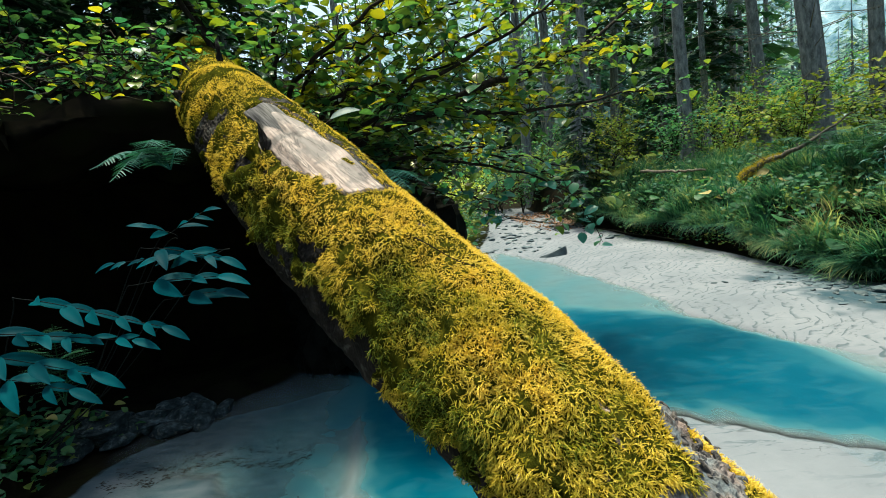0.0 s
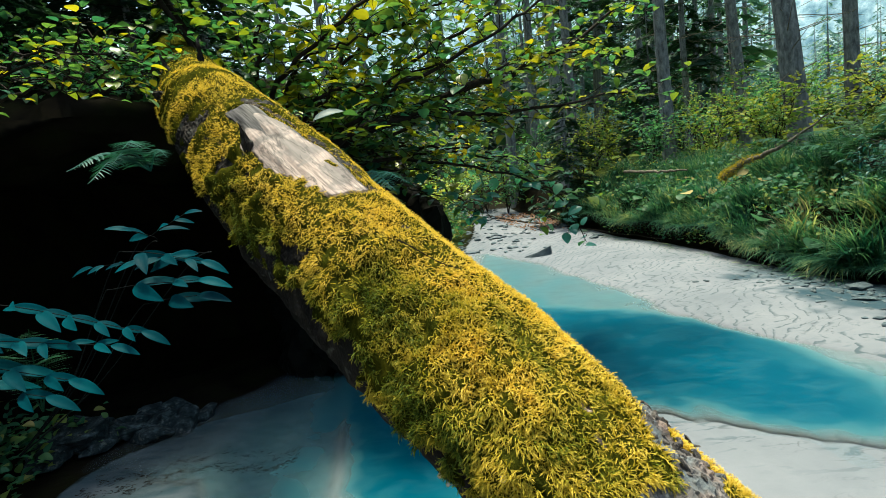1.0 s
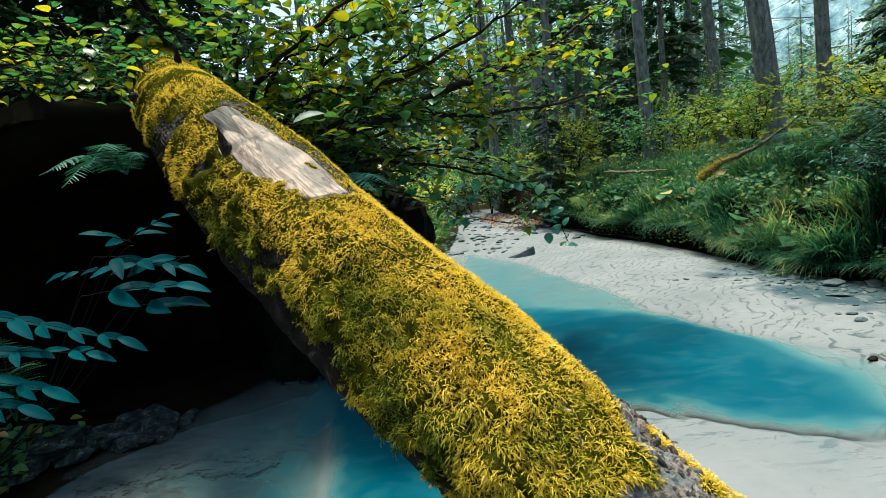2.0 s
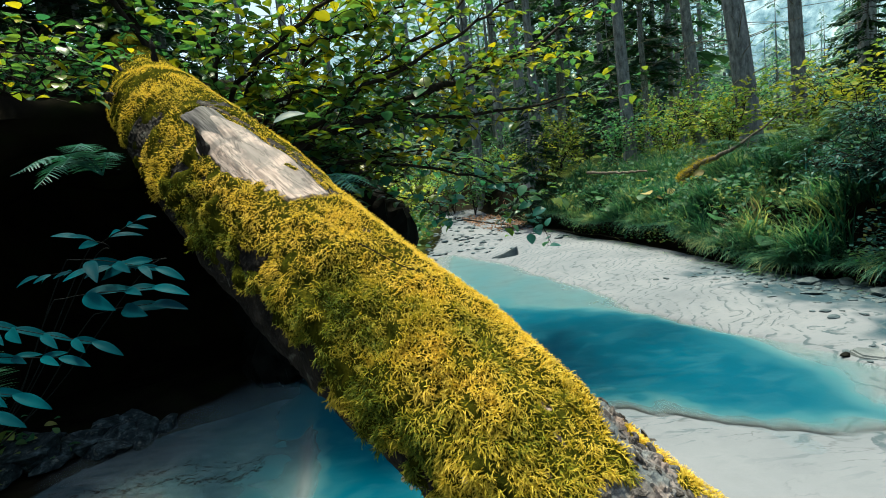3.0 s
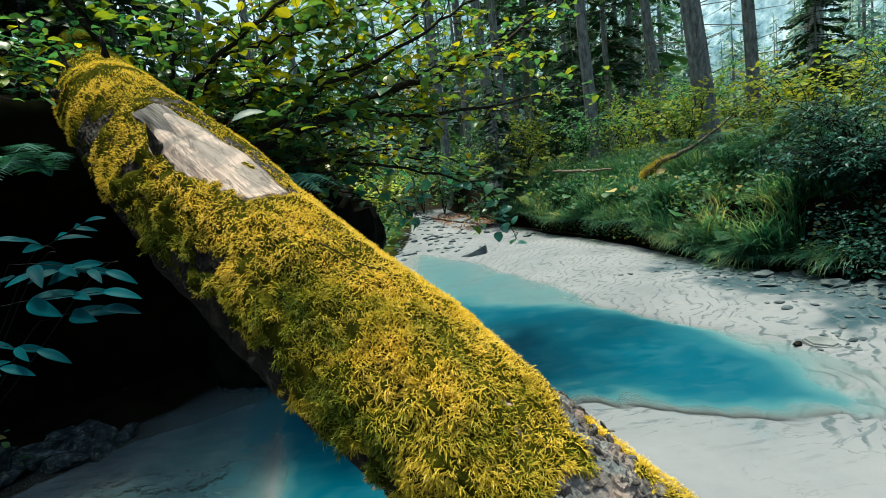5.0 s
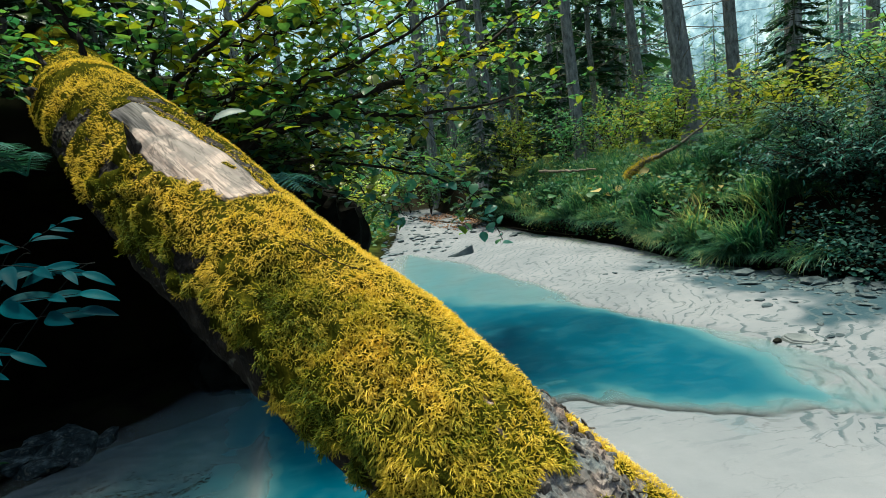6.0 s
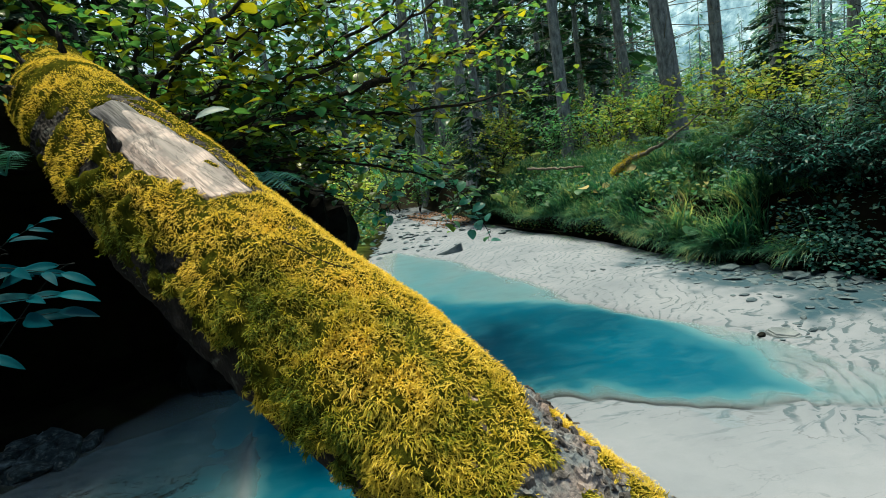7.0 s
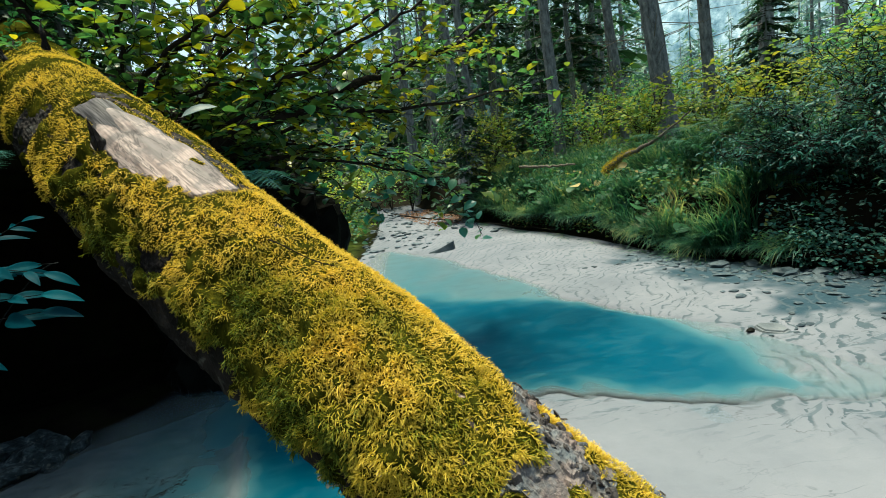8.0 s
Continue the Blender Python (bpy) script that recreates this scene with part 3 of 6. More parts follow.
def moss_cover(s, a):
    """How mossy the log is at (s, a), below 0 bare, 1 thick; and where the barkless wood shows."""
    s, a = np.asarray(s, float), np.asarray(a, float)
    n = noise2(s * 14, a * 1.3, 1.0, 31) * 0.5 + noise2(s * 60, a * 4, 1.0, 32) * 0.5
    right_rim, left_rim = np.interp(s, [0.43, 0.448, 0.485, 0.523, 0.569], [0.30, 0.20, 0.03, -0.12, -0.08]), np.interp(s, [0.43, 0.445, 0.477, 0.51, 0.531, 0.552, 0.575], [0.45, 0.58, 0.70, 0.67, 0.57, 0.58, 0.36])
    wood = step(0.437, 0.447, s + 0.012 * n) * step(0.574, 0.562, s + 0.018 * n) * step(0, 0.05, a - right_rim + 0.08 * n) * step(0, 0.06, left_rim + 0.05 - a + 0.22 * n + 0.08 * noise2(s * 180, a * 12, 1.0, 39))
    thick = step(0.555, 0.60, s)                                             # the deep cushion of the middle stretch
    bands = 0.78 + 1.1 * noise2(s * 75, a * 0.9 + s * 20, 1.0, 33) + 0.3 * n  # thin moss in bands across the upper stretch
    tufts = step(0.44, 0.48, s) * step(0.6, 0.75, a) * 0.9
    c = thick * (0.95 + 0.35 * n) + (1 - thick) * np.maximum(bands, tufts + 0.5 * n)
    c = c - 1.0 * step(0.42, 0.45, s) * step(0.61, 0.58, s) * step(0.65, 0.85, a) * step(0.32, 0.6, noise2(s * 60, a * 3.6, 1.0, 36))
    c = np.where(s < 0.40, np.maximum(c, 0.75 * step(0.395, 0.375, s) + 0.4 * n), c)
    c = c - 0.9 * step(0.54, 0.57, s) * step(0.61, 0.57, s) * step(0.9, 1.1, a + 0.2 * n)
    rim = np.interp(s, [0.40, 0.56, 0.60, 0.66, 0.75, 0.85], [1.60, 1.35, 1.22, 1.30, 1.40, 1.30])
    c = c - 1.05 * step(0.0, 0.25, a - rim + 0.30 * n + 0.10 * np.sin(s * 60)) - 2.0 * step(0.25, 0.5, a - rim + 0.3 * n)      # the underside
    c = c + 1.5 * step(0.30, 0.55, noise2(s * 140, a * 8, 1.0, 40)) * step(-0.05, 0.1, a - rim) * step(0.75, 0.55, a - rim)
    c = c - 1.0 * step(0.43, 0.46, s) * step(0.62, 0.57, s) * step(0.75, 0.95, a) * step(0.30, 0.6, noise2(s * 130, a * 8, 1.0, 37) + 0.4 * noise2(s * 50, a * 3, 1.0, 38))
    c = c - 2.2 * wood + 3.2 * np.exp(-((s - 0.533) / 0.011) ** 2 - ((a - 0.06 + 4 * (s - 0.533)) / 0.11) ** 2)
    c = c - 1.1 * step(0.42, 0.45, s) * step(0.60, 0.56, s) * step(0.0, 0.05, right_rim - a) * step(0.16, 0.12, right_rim - a)
    bare = step(0.800, 0.815, s + 0.012 * n - 0.012 * a) * step(0.52, 0.24, a + 0.40 * n)
    c = c - 1.9 * bare * (1 - step(0.836, 0.846, s + 0.01 * n) * step(0.15, -0.05, a + 0.2 * n) * step(-0.75, -0.6, a))
    c = c - 0.3 * step(0.815, 0.84, s) + 1.7 * noise2(s * 95, a * 5, 1.0, 34) * step(0.805, 0.82, s) + 2.6 * step(0.0, 0.3, noise2(s * 75, a * 4.5, 1.0, 35)) * step(0.80, 0.82, s)
    c = c - 1.2 * np.exp(-((s - 0.790) / 0.004) ** 2 - ((a - 0.25) / 0.07) ** 2) - 0.9 * np.exp(-((s - 0.745) / 0.006) ** 2 - ((a - 0.20) / 0.09) ** 2) - 0.9 * np.exp(-((s - 0.619) / 0.006) ** 2 - ((a - 0.06) / 0.10) ** 2)
    return c - 0.9 * step(-0.9, -1.4, a), wood


def surface(s_lo, s_hi, a_lo, a_hi, ns, na, lift):
    s, a = np.meshgrid(np.linspace(s_lo, s_hi, ns), np.linspace(a_lo, a_hi, na), indexing="ij")
    s, a = s.ravel(), a.ravel()
    v, n, w = on_log(s, a, lift(s, a))
    i = (np.arange(ns - 1)[:, None] * na + np.arange(na - 1)[None]).ravel()
    return v, np.stack([i, i + na, i + na + 1, i + 1], -1), s, a


def wood_material():
    m, nt, p = material("weathered_wood")
    at1, at2 = nt.nodes.new("ShaderNodeAttribute"), nt.nodes.new("ShaderNodeAttribute")
    at1.attribute_name, at2.attribute_name = "along", "around"
    cv = nt.nodes.new("ShaderNodeCombineXYZ")
    nt.links.new(at1.outputs["Fac"], cv.inputs[0])
    nt.links.new(at2.outputs["Fac"], cv.inputs[1])

    def grain(sx, sy, scale, detail, distort=0.4):
        mp = nt.nodes.new("ShaderNodeMapping")
        mp.inputs["Scale"].default_value = (sx, sy, 1)
        nt.links.new(cv.outputs[0], mp.inputs[0])
        n = add(nt, "ShaderNodeTexNoise", Scale=scale, Detail=detail, Roughness=0.65, Distortion=distort)
        nt.links.new(mp.outputs[0], n.inputs["Vector"])
        return n.outputs["Fac"]

    fine, broad, blot = grain(0.35, 8, 26, 8, 0.2), grain(0.8, 8, 5.0, 6, 0.3), grain(1, 2.5, 8.0, 6, 0.6)
    col = ramp(nt, fine, [(0.30, (0.12, 0.098, 0.095)), (0.45, (0.27, 0.212, 0.190)), (0.64, (0.41, 0.325, 0.290))])
    col = mix(nt, 0.8, col, ramp(nt, broad, [(0.30, (0.12, 0.12, 0.13)), (0.40, (0.60, 0.58, 0.57)), (0.46, (1, 1, 1))]), "MULTIPLY")
    grey = ramp(nt, grain(1.0, 1.3, 7.0, 7, 0.9), [(0.44, (0, 0, 0)), (0.56, (0.85, 0.85, 0.85))])       # grey patches with soft rims
    col = mix(nt, grey, col, (0.13, 0.115, 0.112))
    col = mix(nt, ramp(nt, blot, [(0.55, (0, 0, 0)), (0.8, (0.5, 0.5, 0.5))]), col, (0.33, 0.285, 0.265))
    split = calc(nt, "ABSOLUTE", calc(nt, "SUBTRACT", grain(0.5, 4.5, 6, 5, 0.9), 0.5))
    col = mix(nt, ramp(nt, split, [(0.0, (0.9, 0.9, 0.9)), (0.010, (0.6, 0.6, 0.6)), (0.03, (0, 0, 0))]), col, (0.06, 0.052, 0.05))       # drying cracks along the grain
    left = nt.nodes.new("ShaderNodeAttribute")          # bark still clinging at the upper end and along one rim
    left.attribute_name = "end"
    cling = ramp(nt, calc(nt, "MULTIPLY", left.outputs["Fac"], calc(nt, "MULTIPLY_ADD", grain(1, 3, 14, 5), 1.6, 0.2)), [(0.42, (0, 0, 0)), (0.52, (1, 1, 1))])
    col = mix(nt, cling, col, ramp(nt, fine, [(0.4, (0.012, 0.012, 0.013)), (0.65, (0.11, 0.105, 0.11))]))
    nt.links.new(col, p.inputs["Base Color"])
    p.inputs["Roughness"].default_value = 0.6
    b = bump(nt, p, fine, 0.35, 0.0012)
    bump(nt, p, broad, 0.4, 0.004, b)
    return m


M_WOOD = wood_material()
M_PLATE = bark_material("bark_flake", (0.03, 0.027, 0.025), (0.11, 0.10, 0.095), (0.30, 0.27, 0.25), 60)
M_MOSSMAT = bark_material("moss_felt", (0.012, 0.016, 0.003), (0.045, 0.048, 0.006), (0.12, 0.10, 0.010), 40)

log = thing("fallen_log", "moss-covered fallen spruce log leaning over the creek", "log", LOG[150, :3])
back = Matrix.Translation(-Vector(LOG[150, :3]))


def log_part(name, me, label="", kind="", parent=None):
    ob = part(name, me, parent or log, label, kind)
    if parent is None:
        ob.matrix_local = back
    return ob


v, f, s, a = surface(0, 1, -math.pi, math.pi, 420, 80, lambda s, a: 0.006 * noise2(s * 90, a * 5, 1, 41) + 0.004 * noise2(s * 200, a * 12, 1, 42) + 0.010 * np.abs(noise2(s * 150, a * 9, 1, 52)) * step(0.77, 0.80, s))
me = mesh_of("trunk", v, f, M_LOG)
attribute(me, "pale", step(0.785, 0.82, s) * step(1.3, 0.8, a) + 0.12 * step(0.40, 0.44, s) * step(0.60, 0.55, s) * step(1.2, 0.8, a))
log_part("trunk", me, "dark flaking bark")


def crumbling(s, a, deep=1.0):
    big, small = noise2(s * 120, a * 4, 1, 81), noise2(s * 330, a * 14, 1, 82)
    return np.where(moss_cover(s, a)[0] < 0.5, 0.004, -0.01) + deep * (0.010 * np.round(2.2 * big) / 2.2 + 0.006 * np.abs(small)) + 0.003 * noise2(s * 700, a * 30, 1, 83)


v, f, s, a = surface(0.785, 0.965, -1.1, 0.9, 210, 150, crumbling)
me = mesh_of("bark", v, f, M_LOG, False)
attribute(me, "pale", np.ones(len(s)))
log_part("bark", me, "crumbling grey and reddish-brown bark")
v, f, s, a = surface(0.36, 0.63, -0.8, 1.9, 230, 130, lambda s, a: crumbling(s, a, 0.5) - 0.03 * moss_cover(s, a)[1])
me = mesh_of("bark", v, f, M_LOG, False)
attribute(me, "pale", 0.12 * step(0.5, 0.2, a))
log_part("bark", me, "dark cracked bark")
for k in (0, -1):                                     # the broken ends
    ring, nn, ww = on_log(np.full(40, 0.0 if k == 0 else 1.0), np.linspace(-math.pi, math.pi, 40, endpoint=False), np.zeros(40))
    rr = np.random.default_rng(12 + k)
    mid = ring.mean(0)
    rings = [mid + (ring - mid) * q + log_way[k] * (0.02 * rr.normal(0, 1, (40, 1)) * (q < 0.99)) for q in (1.0, 0.75, 0.45, 0.15)]
    ev = np.concatenate(rings)
    ef = np.array([(i * 40 + j, i * 40 + (j + 1) % 40, (i + 1) * 40 + (j + 1) % 40, (i + 1) * 40 + j) for i in range(3) for j in range(40)])
    log_part("broken_end", mesh_of("broken_end", ev, ef, M_PLATE), "splintered grey end")


def mat_lift(s, a):
    c, w = moss_cover(s, a)
    deep = np.interp(s, [0.2, 0.42, 0.555, 0.585, 0.68, 0.75, 0.785, 0.805, 0.83], [0.010, 0.012, 0.012, 0.024, 0.022, 0.022, 0.026, 0.012, 0.012])
    deep = deep + 0.020 * step(0.45, 0.48, s) * step(0.58, 0.55, s) * step(0.62, 0.8, a) * (0.6 + noise2(s * 90, a * 4, 1, 51))
    deep = deep * (0.45 + 0.55 * step(-0.5, 0.5, a))
    return np.where(c > 0, 0.003 + deep * np.clip(1.6 * c, 0, 1) * (0.75 + 0.35 * noise2(s * 34, a * 3, 1, 43) + 0.45 * noise2(s * 150, a * 10, 1, 45)), -0.012)


v, f, s, a = surface(0.02, 0.995, -1.6, 2.5, 420, 120, mat_lift)
M_MOSSMAT.node_tree.nodes["Principled BSDF"].inputs["Specular IOR Level"].default_value = 0.0
log_part("moss_mat", mesh_of("moss_mat", v, f, M_MOSSMAT), "dark base of the moss cushion")
v, f, s, a = surface(0.42, 0.59, -0.40, 0.80, 150, 80, lambda s, a: np.where(moss_cover(s, a)[1] > 0.25, 0.010, -0.012) + 0.003 * noise2(s * 60, a * 14, 1, 44))
me = mesh_of("bare_wood", v, f, M_WOOD)
attribute(me, "along", s * 5.2)
attribute(me, "around", a * 0.17)
attribute(me, "end", step(0.475, 0.45, s + 0.02 * noise2(s * 60, a * 8, 1, 53)) + 0.8 * step(0.10, 0.02, a - np.interp(s, [0.43, 0.448, 0.485, 0.523, 0.569], [0.30, 0.20, 0.03, -0.12, -0.08]) + 0.05 * noise2(s * 80, a * 8, 1, 54)))
log_part("bare_wood", me, "pale weathered barkless wood")

# moss sprigs: a curved shoot with small side shoots
SPRIG = (np.array([(-.035, 0, 0), (.035, 0, 0), (-.05, .35, .13), (.05, .35, .13), (-.04, .7, .12), (.04, .7, .12), (0, 1, -.06),
                   (-.12, .58, .17), (.12, .55, .17), (-.10, .88, .10), (.10, .90, .10), (0, .25, .08), (0, .42, .12), (0, .58, .12), (0, .72, .09)], float),
         np.array([(0, 1, 3), (0, 3, 5), (0, 5, 4), (4, 5, 6), (11, 12, 7), (11, 8, 12), (13, 14, 9), (13, 10, 14)]))
N = 390000
s, a = 0.10 + 0.85 * rng.uniform(0, 1, N) ** 0.8, rng.uniform(-1.2, 2.15, N)
share = rng.uniform(0, 1, N) < np.interp(s, [0, 0.3, 0.5, 0.8, 1], [0.40, 0.65, 1.0, 1.0, 0.9])
c, wd0 = moss_cover(s, a)
band = noise2(s * 75, a * 0.9 + s * 20, 1.0, 33)
clump = noise2(s * 120, a * 8, 1, 55) + 0.5 * noise2(s * 260, a * 18, 1, 56) + rng.uniform(-0.25, 0.25, N) > np.interp(a, [0.1, 0.5, 1.2], [-0.8, -0.55, -0.3])
ok = share & clump & ((s > 0.57) | (band + rng.uniform(-0.3, 0.3, N) > -0.30)) & (c > rng.uniform(0, 0.15, N))
s, a, c, band = s[ok], a[ok], c[ok], band[ok]
pos, nor, way = on_log(s, a, mat_lift(s, a) - 0.003)
lay = np.stack([noise2(s * 40, a * 3, 1, 46), noise2(s * 40, a * 3, 1, 47), noise2(s * 40, a * 3, 1, 48)], -1)
go = unit(nor * 0.22 + 0.50 * lay + rng.normal(0, 0.52, pos.shape) + np.array([0.06, -0.08, -0.36]) + 0.12 * way)
size = rng.uniform(0.010, 0.028, len(s)) * (0.65 + 0.4 * np.clip(c, 0, 1)) * np.interp(s, [0.3, 0.55, 0.64, 0.75], [0.55, 0.60, 0.68, 0.84]) * np.interp(a, [-0.4, 0.2], [0.75, 1.0])
size = np.stack([size * 0.85, size, size * 0.9], -1)
sv, sf = spread(SPRIG, pos, frames(go, nor + rng.normal(0, 0.4, pos.shape)), size)
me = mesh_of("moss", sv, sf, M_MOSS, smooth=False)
# patch noise and greener spots; steps in a paint a shaded flank, lit top
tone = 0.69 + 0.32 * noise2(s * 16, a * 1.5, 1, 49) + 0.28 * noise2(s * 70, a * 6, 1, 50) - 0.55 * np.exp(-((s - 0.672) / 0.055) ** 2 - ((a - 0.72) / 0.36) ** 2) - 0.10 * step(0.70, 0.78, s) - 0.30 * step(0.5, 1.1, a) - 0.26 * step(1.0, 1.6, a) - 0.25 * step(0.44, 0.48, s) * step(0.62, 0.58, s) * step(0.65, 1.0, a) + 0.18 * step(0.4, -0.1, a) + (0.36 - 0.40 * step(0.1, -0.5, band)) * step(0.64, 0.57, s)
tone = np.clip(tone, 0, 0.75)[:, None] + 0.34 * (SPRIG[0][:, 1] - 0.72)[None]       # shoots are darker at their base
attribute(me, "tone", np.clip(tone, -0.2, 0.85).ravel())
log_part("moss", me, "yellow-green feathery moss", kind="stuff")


def stub(name, s, a, length, radius, lean, parent_label):
    p0, n0, w0 = on_log(np.array([s]), np.array([a]), np.array([-0.02]))
    d = unit(n0[0] + np.array(lean))
    line = p0[0] + np.outer(np.linspace(0, length, 7), d) + rng.normal(0, 0.002, (7, 3))
    tv, tf = tube(line, radius * np.array([1.5, 1.1, 0.95, 0.85, 0.7, 0.4, 0.02]), 12, 0.45, rng)
    log_part(name, mesh_of(name, tv, tf, M_LOG, False), parent_label)


stub("branch_stub", 0.487, 0.82, 0.105, 0.015, (0.0, 0, 2.6), "rotten dark branch stub")
# a thin dry stem lying on the moss
ls, la = np.linspace(0.636, 0.688, 14), np.linspace(0.36, 0.14, 14)
lp, ln, lw = on_log(ls, la, np.full(14, 0.036) + 0.004 * np.sin(np.linspace(0, 7, 14)))
tv, tf = tube(lp, np.linspace(0.0016, 0.0009, 14), 6)
alone("dry_stem", mesh_of("dry_stem", tv, tf, M_TWIG), "thin dark dry stem lying on the moss", "twig")
stub("branch_stub", 0.20, -0.05, 0.13, 0.012, (0, 0, 3.5), "broken dark branch stub")
stub("branch_stub", 0.19, 0.9, 0.12, 0.010, (-0.5, 0, 3.0), "broken dark branch stub")
stub("branch_stub", 0.33, 1.15, 0.07, 0.02, (-0.4, 0, 0.4), "rotten dark branch stub")

# loose bark plates on the bare lower stretch
for k in range(330):
    bs, ba = rng.uniform(0.80, 0.93), rng.uniform(-0.7, 0.7)
    if moss_cover(np.array([bs]), np.array([ba]))[0][0] > 0.1:
        continue
    p0, n0, w0 = on_log(np.array([bs]), np.array([ba]), np.array([rng.uniform(0.004, 0.014)]))
    t = frames(w0 + rng.normal(0, 0.6, 3), n0 + rng.normal(0, 0.35, 3))[0]
    m = 7
    ang = np.linspace(0, 2 * math.pi, m, endpoint=False) + rng.uniform(-0.3, 0.3, m)
    rad = rng.uniform(0.6, 1.1, m)[:, None] * np.array([0.007, 0.013]) * rng.uniform(0.5, 1.4)
    rim = np.stack([np.cos(ang) * rad[:, 0], np.sin(ang) * rad[:, 1], np.zeros(m)], -1)
    pv = np.concatenate([rim, rim * 0.8 + (0, 0, 0.003), [(0, 0, 0.0035)]])
    pf = [(i, (i + 1) % m, m + (i + 1) % m, m + i) for i in range(m)]
    pt = [(m + i, m + (i + 1) % m, 2 * m) for i in range(m)]
    log_part("bark_plate", mesh_of("bark_plate", pv @ t.T + p0[0], [np.array(pf), np.array(pt)], M_PLATE, False))


# small white toadstools on the log
def material_plain(name, c1, c2, rough):
    m, nt, p = material(name)
    nt.links.new(ramp(nt, noise_of(nt, 120, 3), [(0.3, c1), (0.7, c2)]), p.inputs["Base Color"])
    p.inputs["Roughness"].default_value = rough
    return m


M_CAP = material_plain("toadstool", (0.40, 0.32, 0.22), (0.58, 0.50, 0.38), 0.5)


def toadstool(s, a, r):
    p0, n0, w0 = on_log(np.array([s]), np.array([a]), np.array([0.018]))
    ob = thing("toadstool", "tiny pale toadstool growing out of the moss", "mushroom", p0[0], "toadstools on the log")
    d = unit(n0[0] + np.array([0, 0, 0.6]))
    tv, tf = tube(np.outer(np.linspace(-0.02, 0.010, 5), d), np.full(5, r * 0.25), 7)
    part("stem", mesh_of("stem", tv, tf, M_CAP), ob)
    prof = [(0.0, 1.0), (0.5, 0.9), (0.85, 0.6), (1.0, 0.2), (0.9, 0.0), (0.3, 0.1)]
    tv, tf = tube(np.array([d * (0.008 + h * r * 0.9) for q, h in prof]), np.array([max(q, 0.02) * r for q, h in prof]), 12)
    part("cap", mesh_of("cap", tv, tf, M_CAP), ob)


toadstool(0.787, 1.19, 0.006)
toadstool(0.762, 1.75, 0.005)
toadstool(0.768, 1.72, 0.004)


# ---- stones ----
def stone_mesh(name, seed, mat, squash=(1, 1, 0.6), cut=0.25):
    bm = bmesh.new()
    bmesh.ops.create_icosphere(bm, subdivisions=3, radius=1)
    off = Vector((seed * 3.1, seed * 1.7, seed * 5.3))
    r2 = random.Random(seed)
    planes = [Vector((r2.gauss(0, 1), r2.gauss(0, 1), r2.gauss(0, 1))).normalized() for _ in range(11)]
    for vv in bm.verts:
        d = vv.co.normalized()
        k = 1 + cut * noise.noise(d * 1.3 + off) + 0.08 * noise.noise(d * 4 + off)
        for q in planes:
            k = min(k, 0.70 / max(d.dot(q), 0.3))
        vv.co = Vector((d.x * squash[0], d.y * squash[1], d.z * squash[2])) * k
    me = bpy.data.meshes.new(name)
    bm.to_mesh(me)
    bm.free()
    for q in me.polygons:
        q.use_smooth = False
    me.materials.append(mat)
    return me


STONES = [stone_mesh("stone", 11 + k, M_STONE, sq) for k, sq in enumerate([(1, 0.75, 0.42), (1, 0.9, 0.55), (1, 0.6, 0.4), (1, 0.8, 0.3)])]
DARKS = [stone_mesh("boulder", 31 + k, M_DARKSTONE, sq) for k, sq in enumerate([(1, 0.9, 0.9), (1, 0.8, 0.7)])]


M_LEDGE = bark_material("mossy_rock", (0.006, 0.010, 0.012), (0.028, 0.042, 0.048), (0.13, 0.175, 0.195), 22, 0.2, (1, 1, 1), 0.03)
LEDGE = [stone_mesh("ledge_rock", 51 + k, M_LEDGE, sq, 0.5) for k, sq in enumerate([(1, 0.8, 0.45), (1, 0.9, 0.6), (1, 0.6, 0.5)])]


def stone(x, y, size, shape=0, turn=0.0, sink=0.25, label="grey angular stone lying on pale silt", group="creek stones", dark=False, name="stone"):
    me = (DARKS if dark else STONES)[shape]
    ob = alone(name, me, label, "stone", group)
    ob.matrix_world = pose(x, y, float(height(x, y)) + 0.62 * size * (0.30 - sink), rng.uniform(-8, 8), rng.uniform(-8, 8), turn) @ Matrix.Diagonal((size, size, size * 0.62, 1))
    return ob


def slab(name, rim, top, mat, label, m):
    """An angular slab: a rim outline and a smaller tilted top, with bevelled edges."""
    bm = bmesh.new()
    lo = [bm.verts.new(q) for q in rim]
    hi = [bm.verts.new(q) for q in top]
    bm.faces.new(hi)
    bm.faces.new(lo[::-1])
    for i in range(len(rim)):
        j = (i + 1) % len(rim)
        bm.faces.new((lo[i], lo[j], hi[j], hi[i]))
    bmesh.ops.bevel(bm, geom=bm.edges[:], offset=0.012, segments=2, affect="EDGES")
    me = bpy.data.meshes.new(name)
    bm.to_mesh(me)
    bm.free()
    me.materials.append(mat)
    ob = alone(name, me, label, "stone", "creek stones")
    ob.matrix_world = m
    return ob


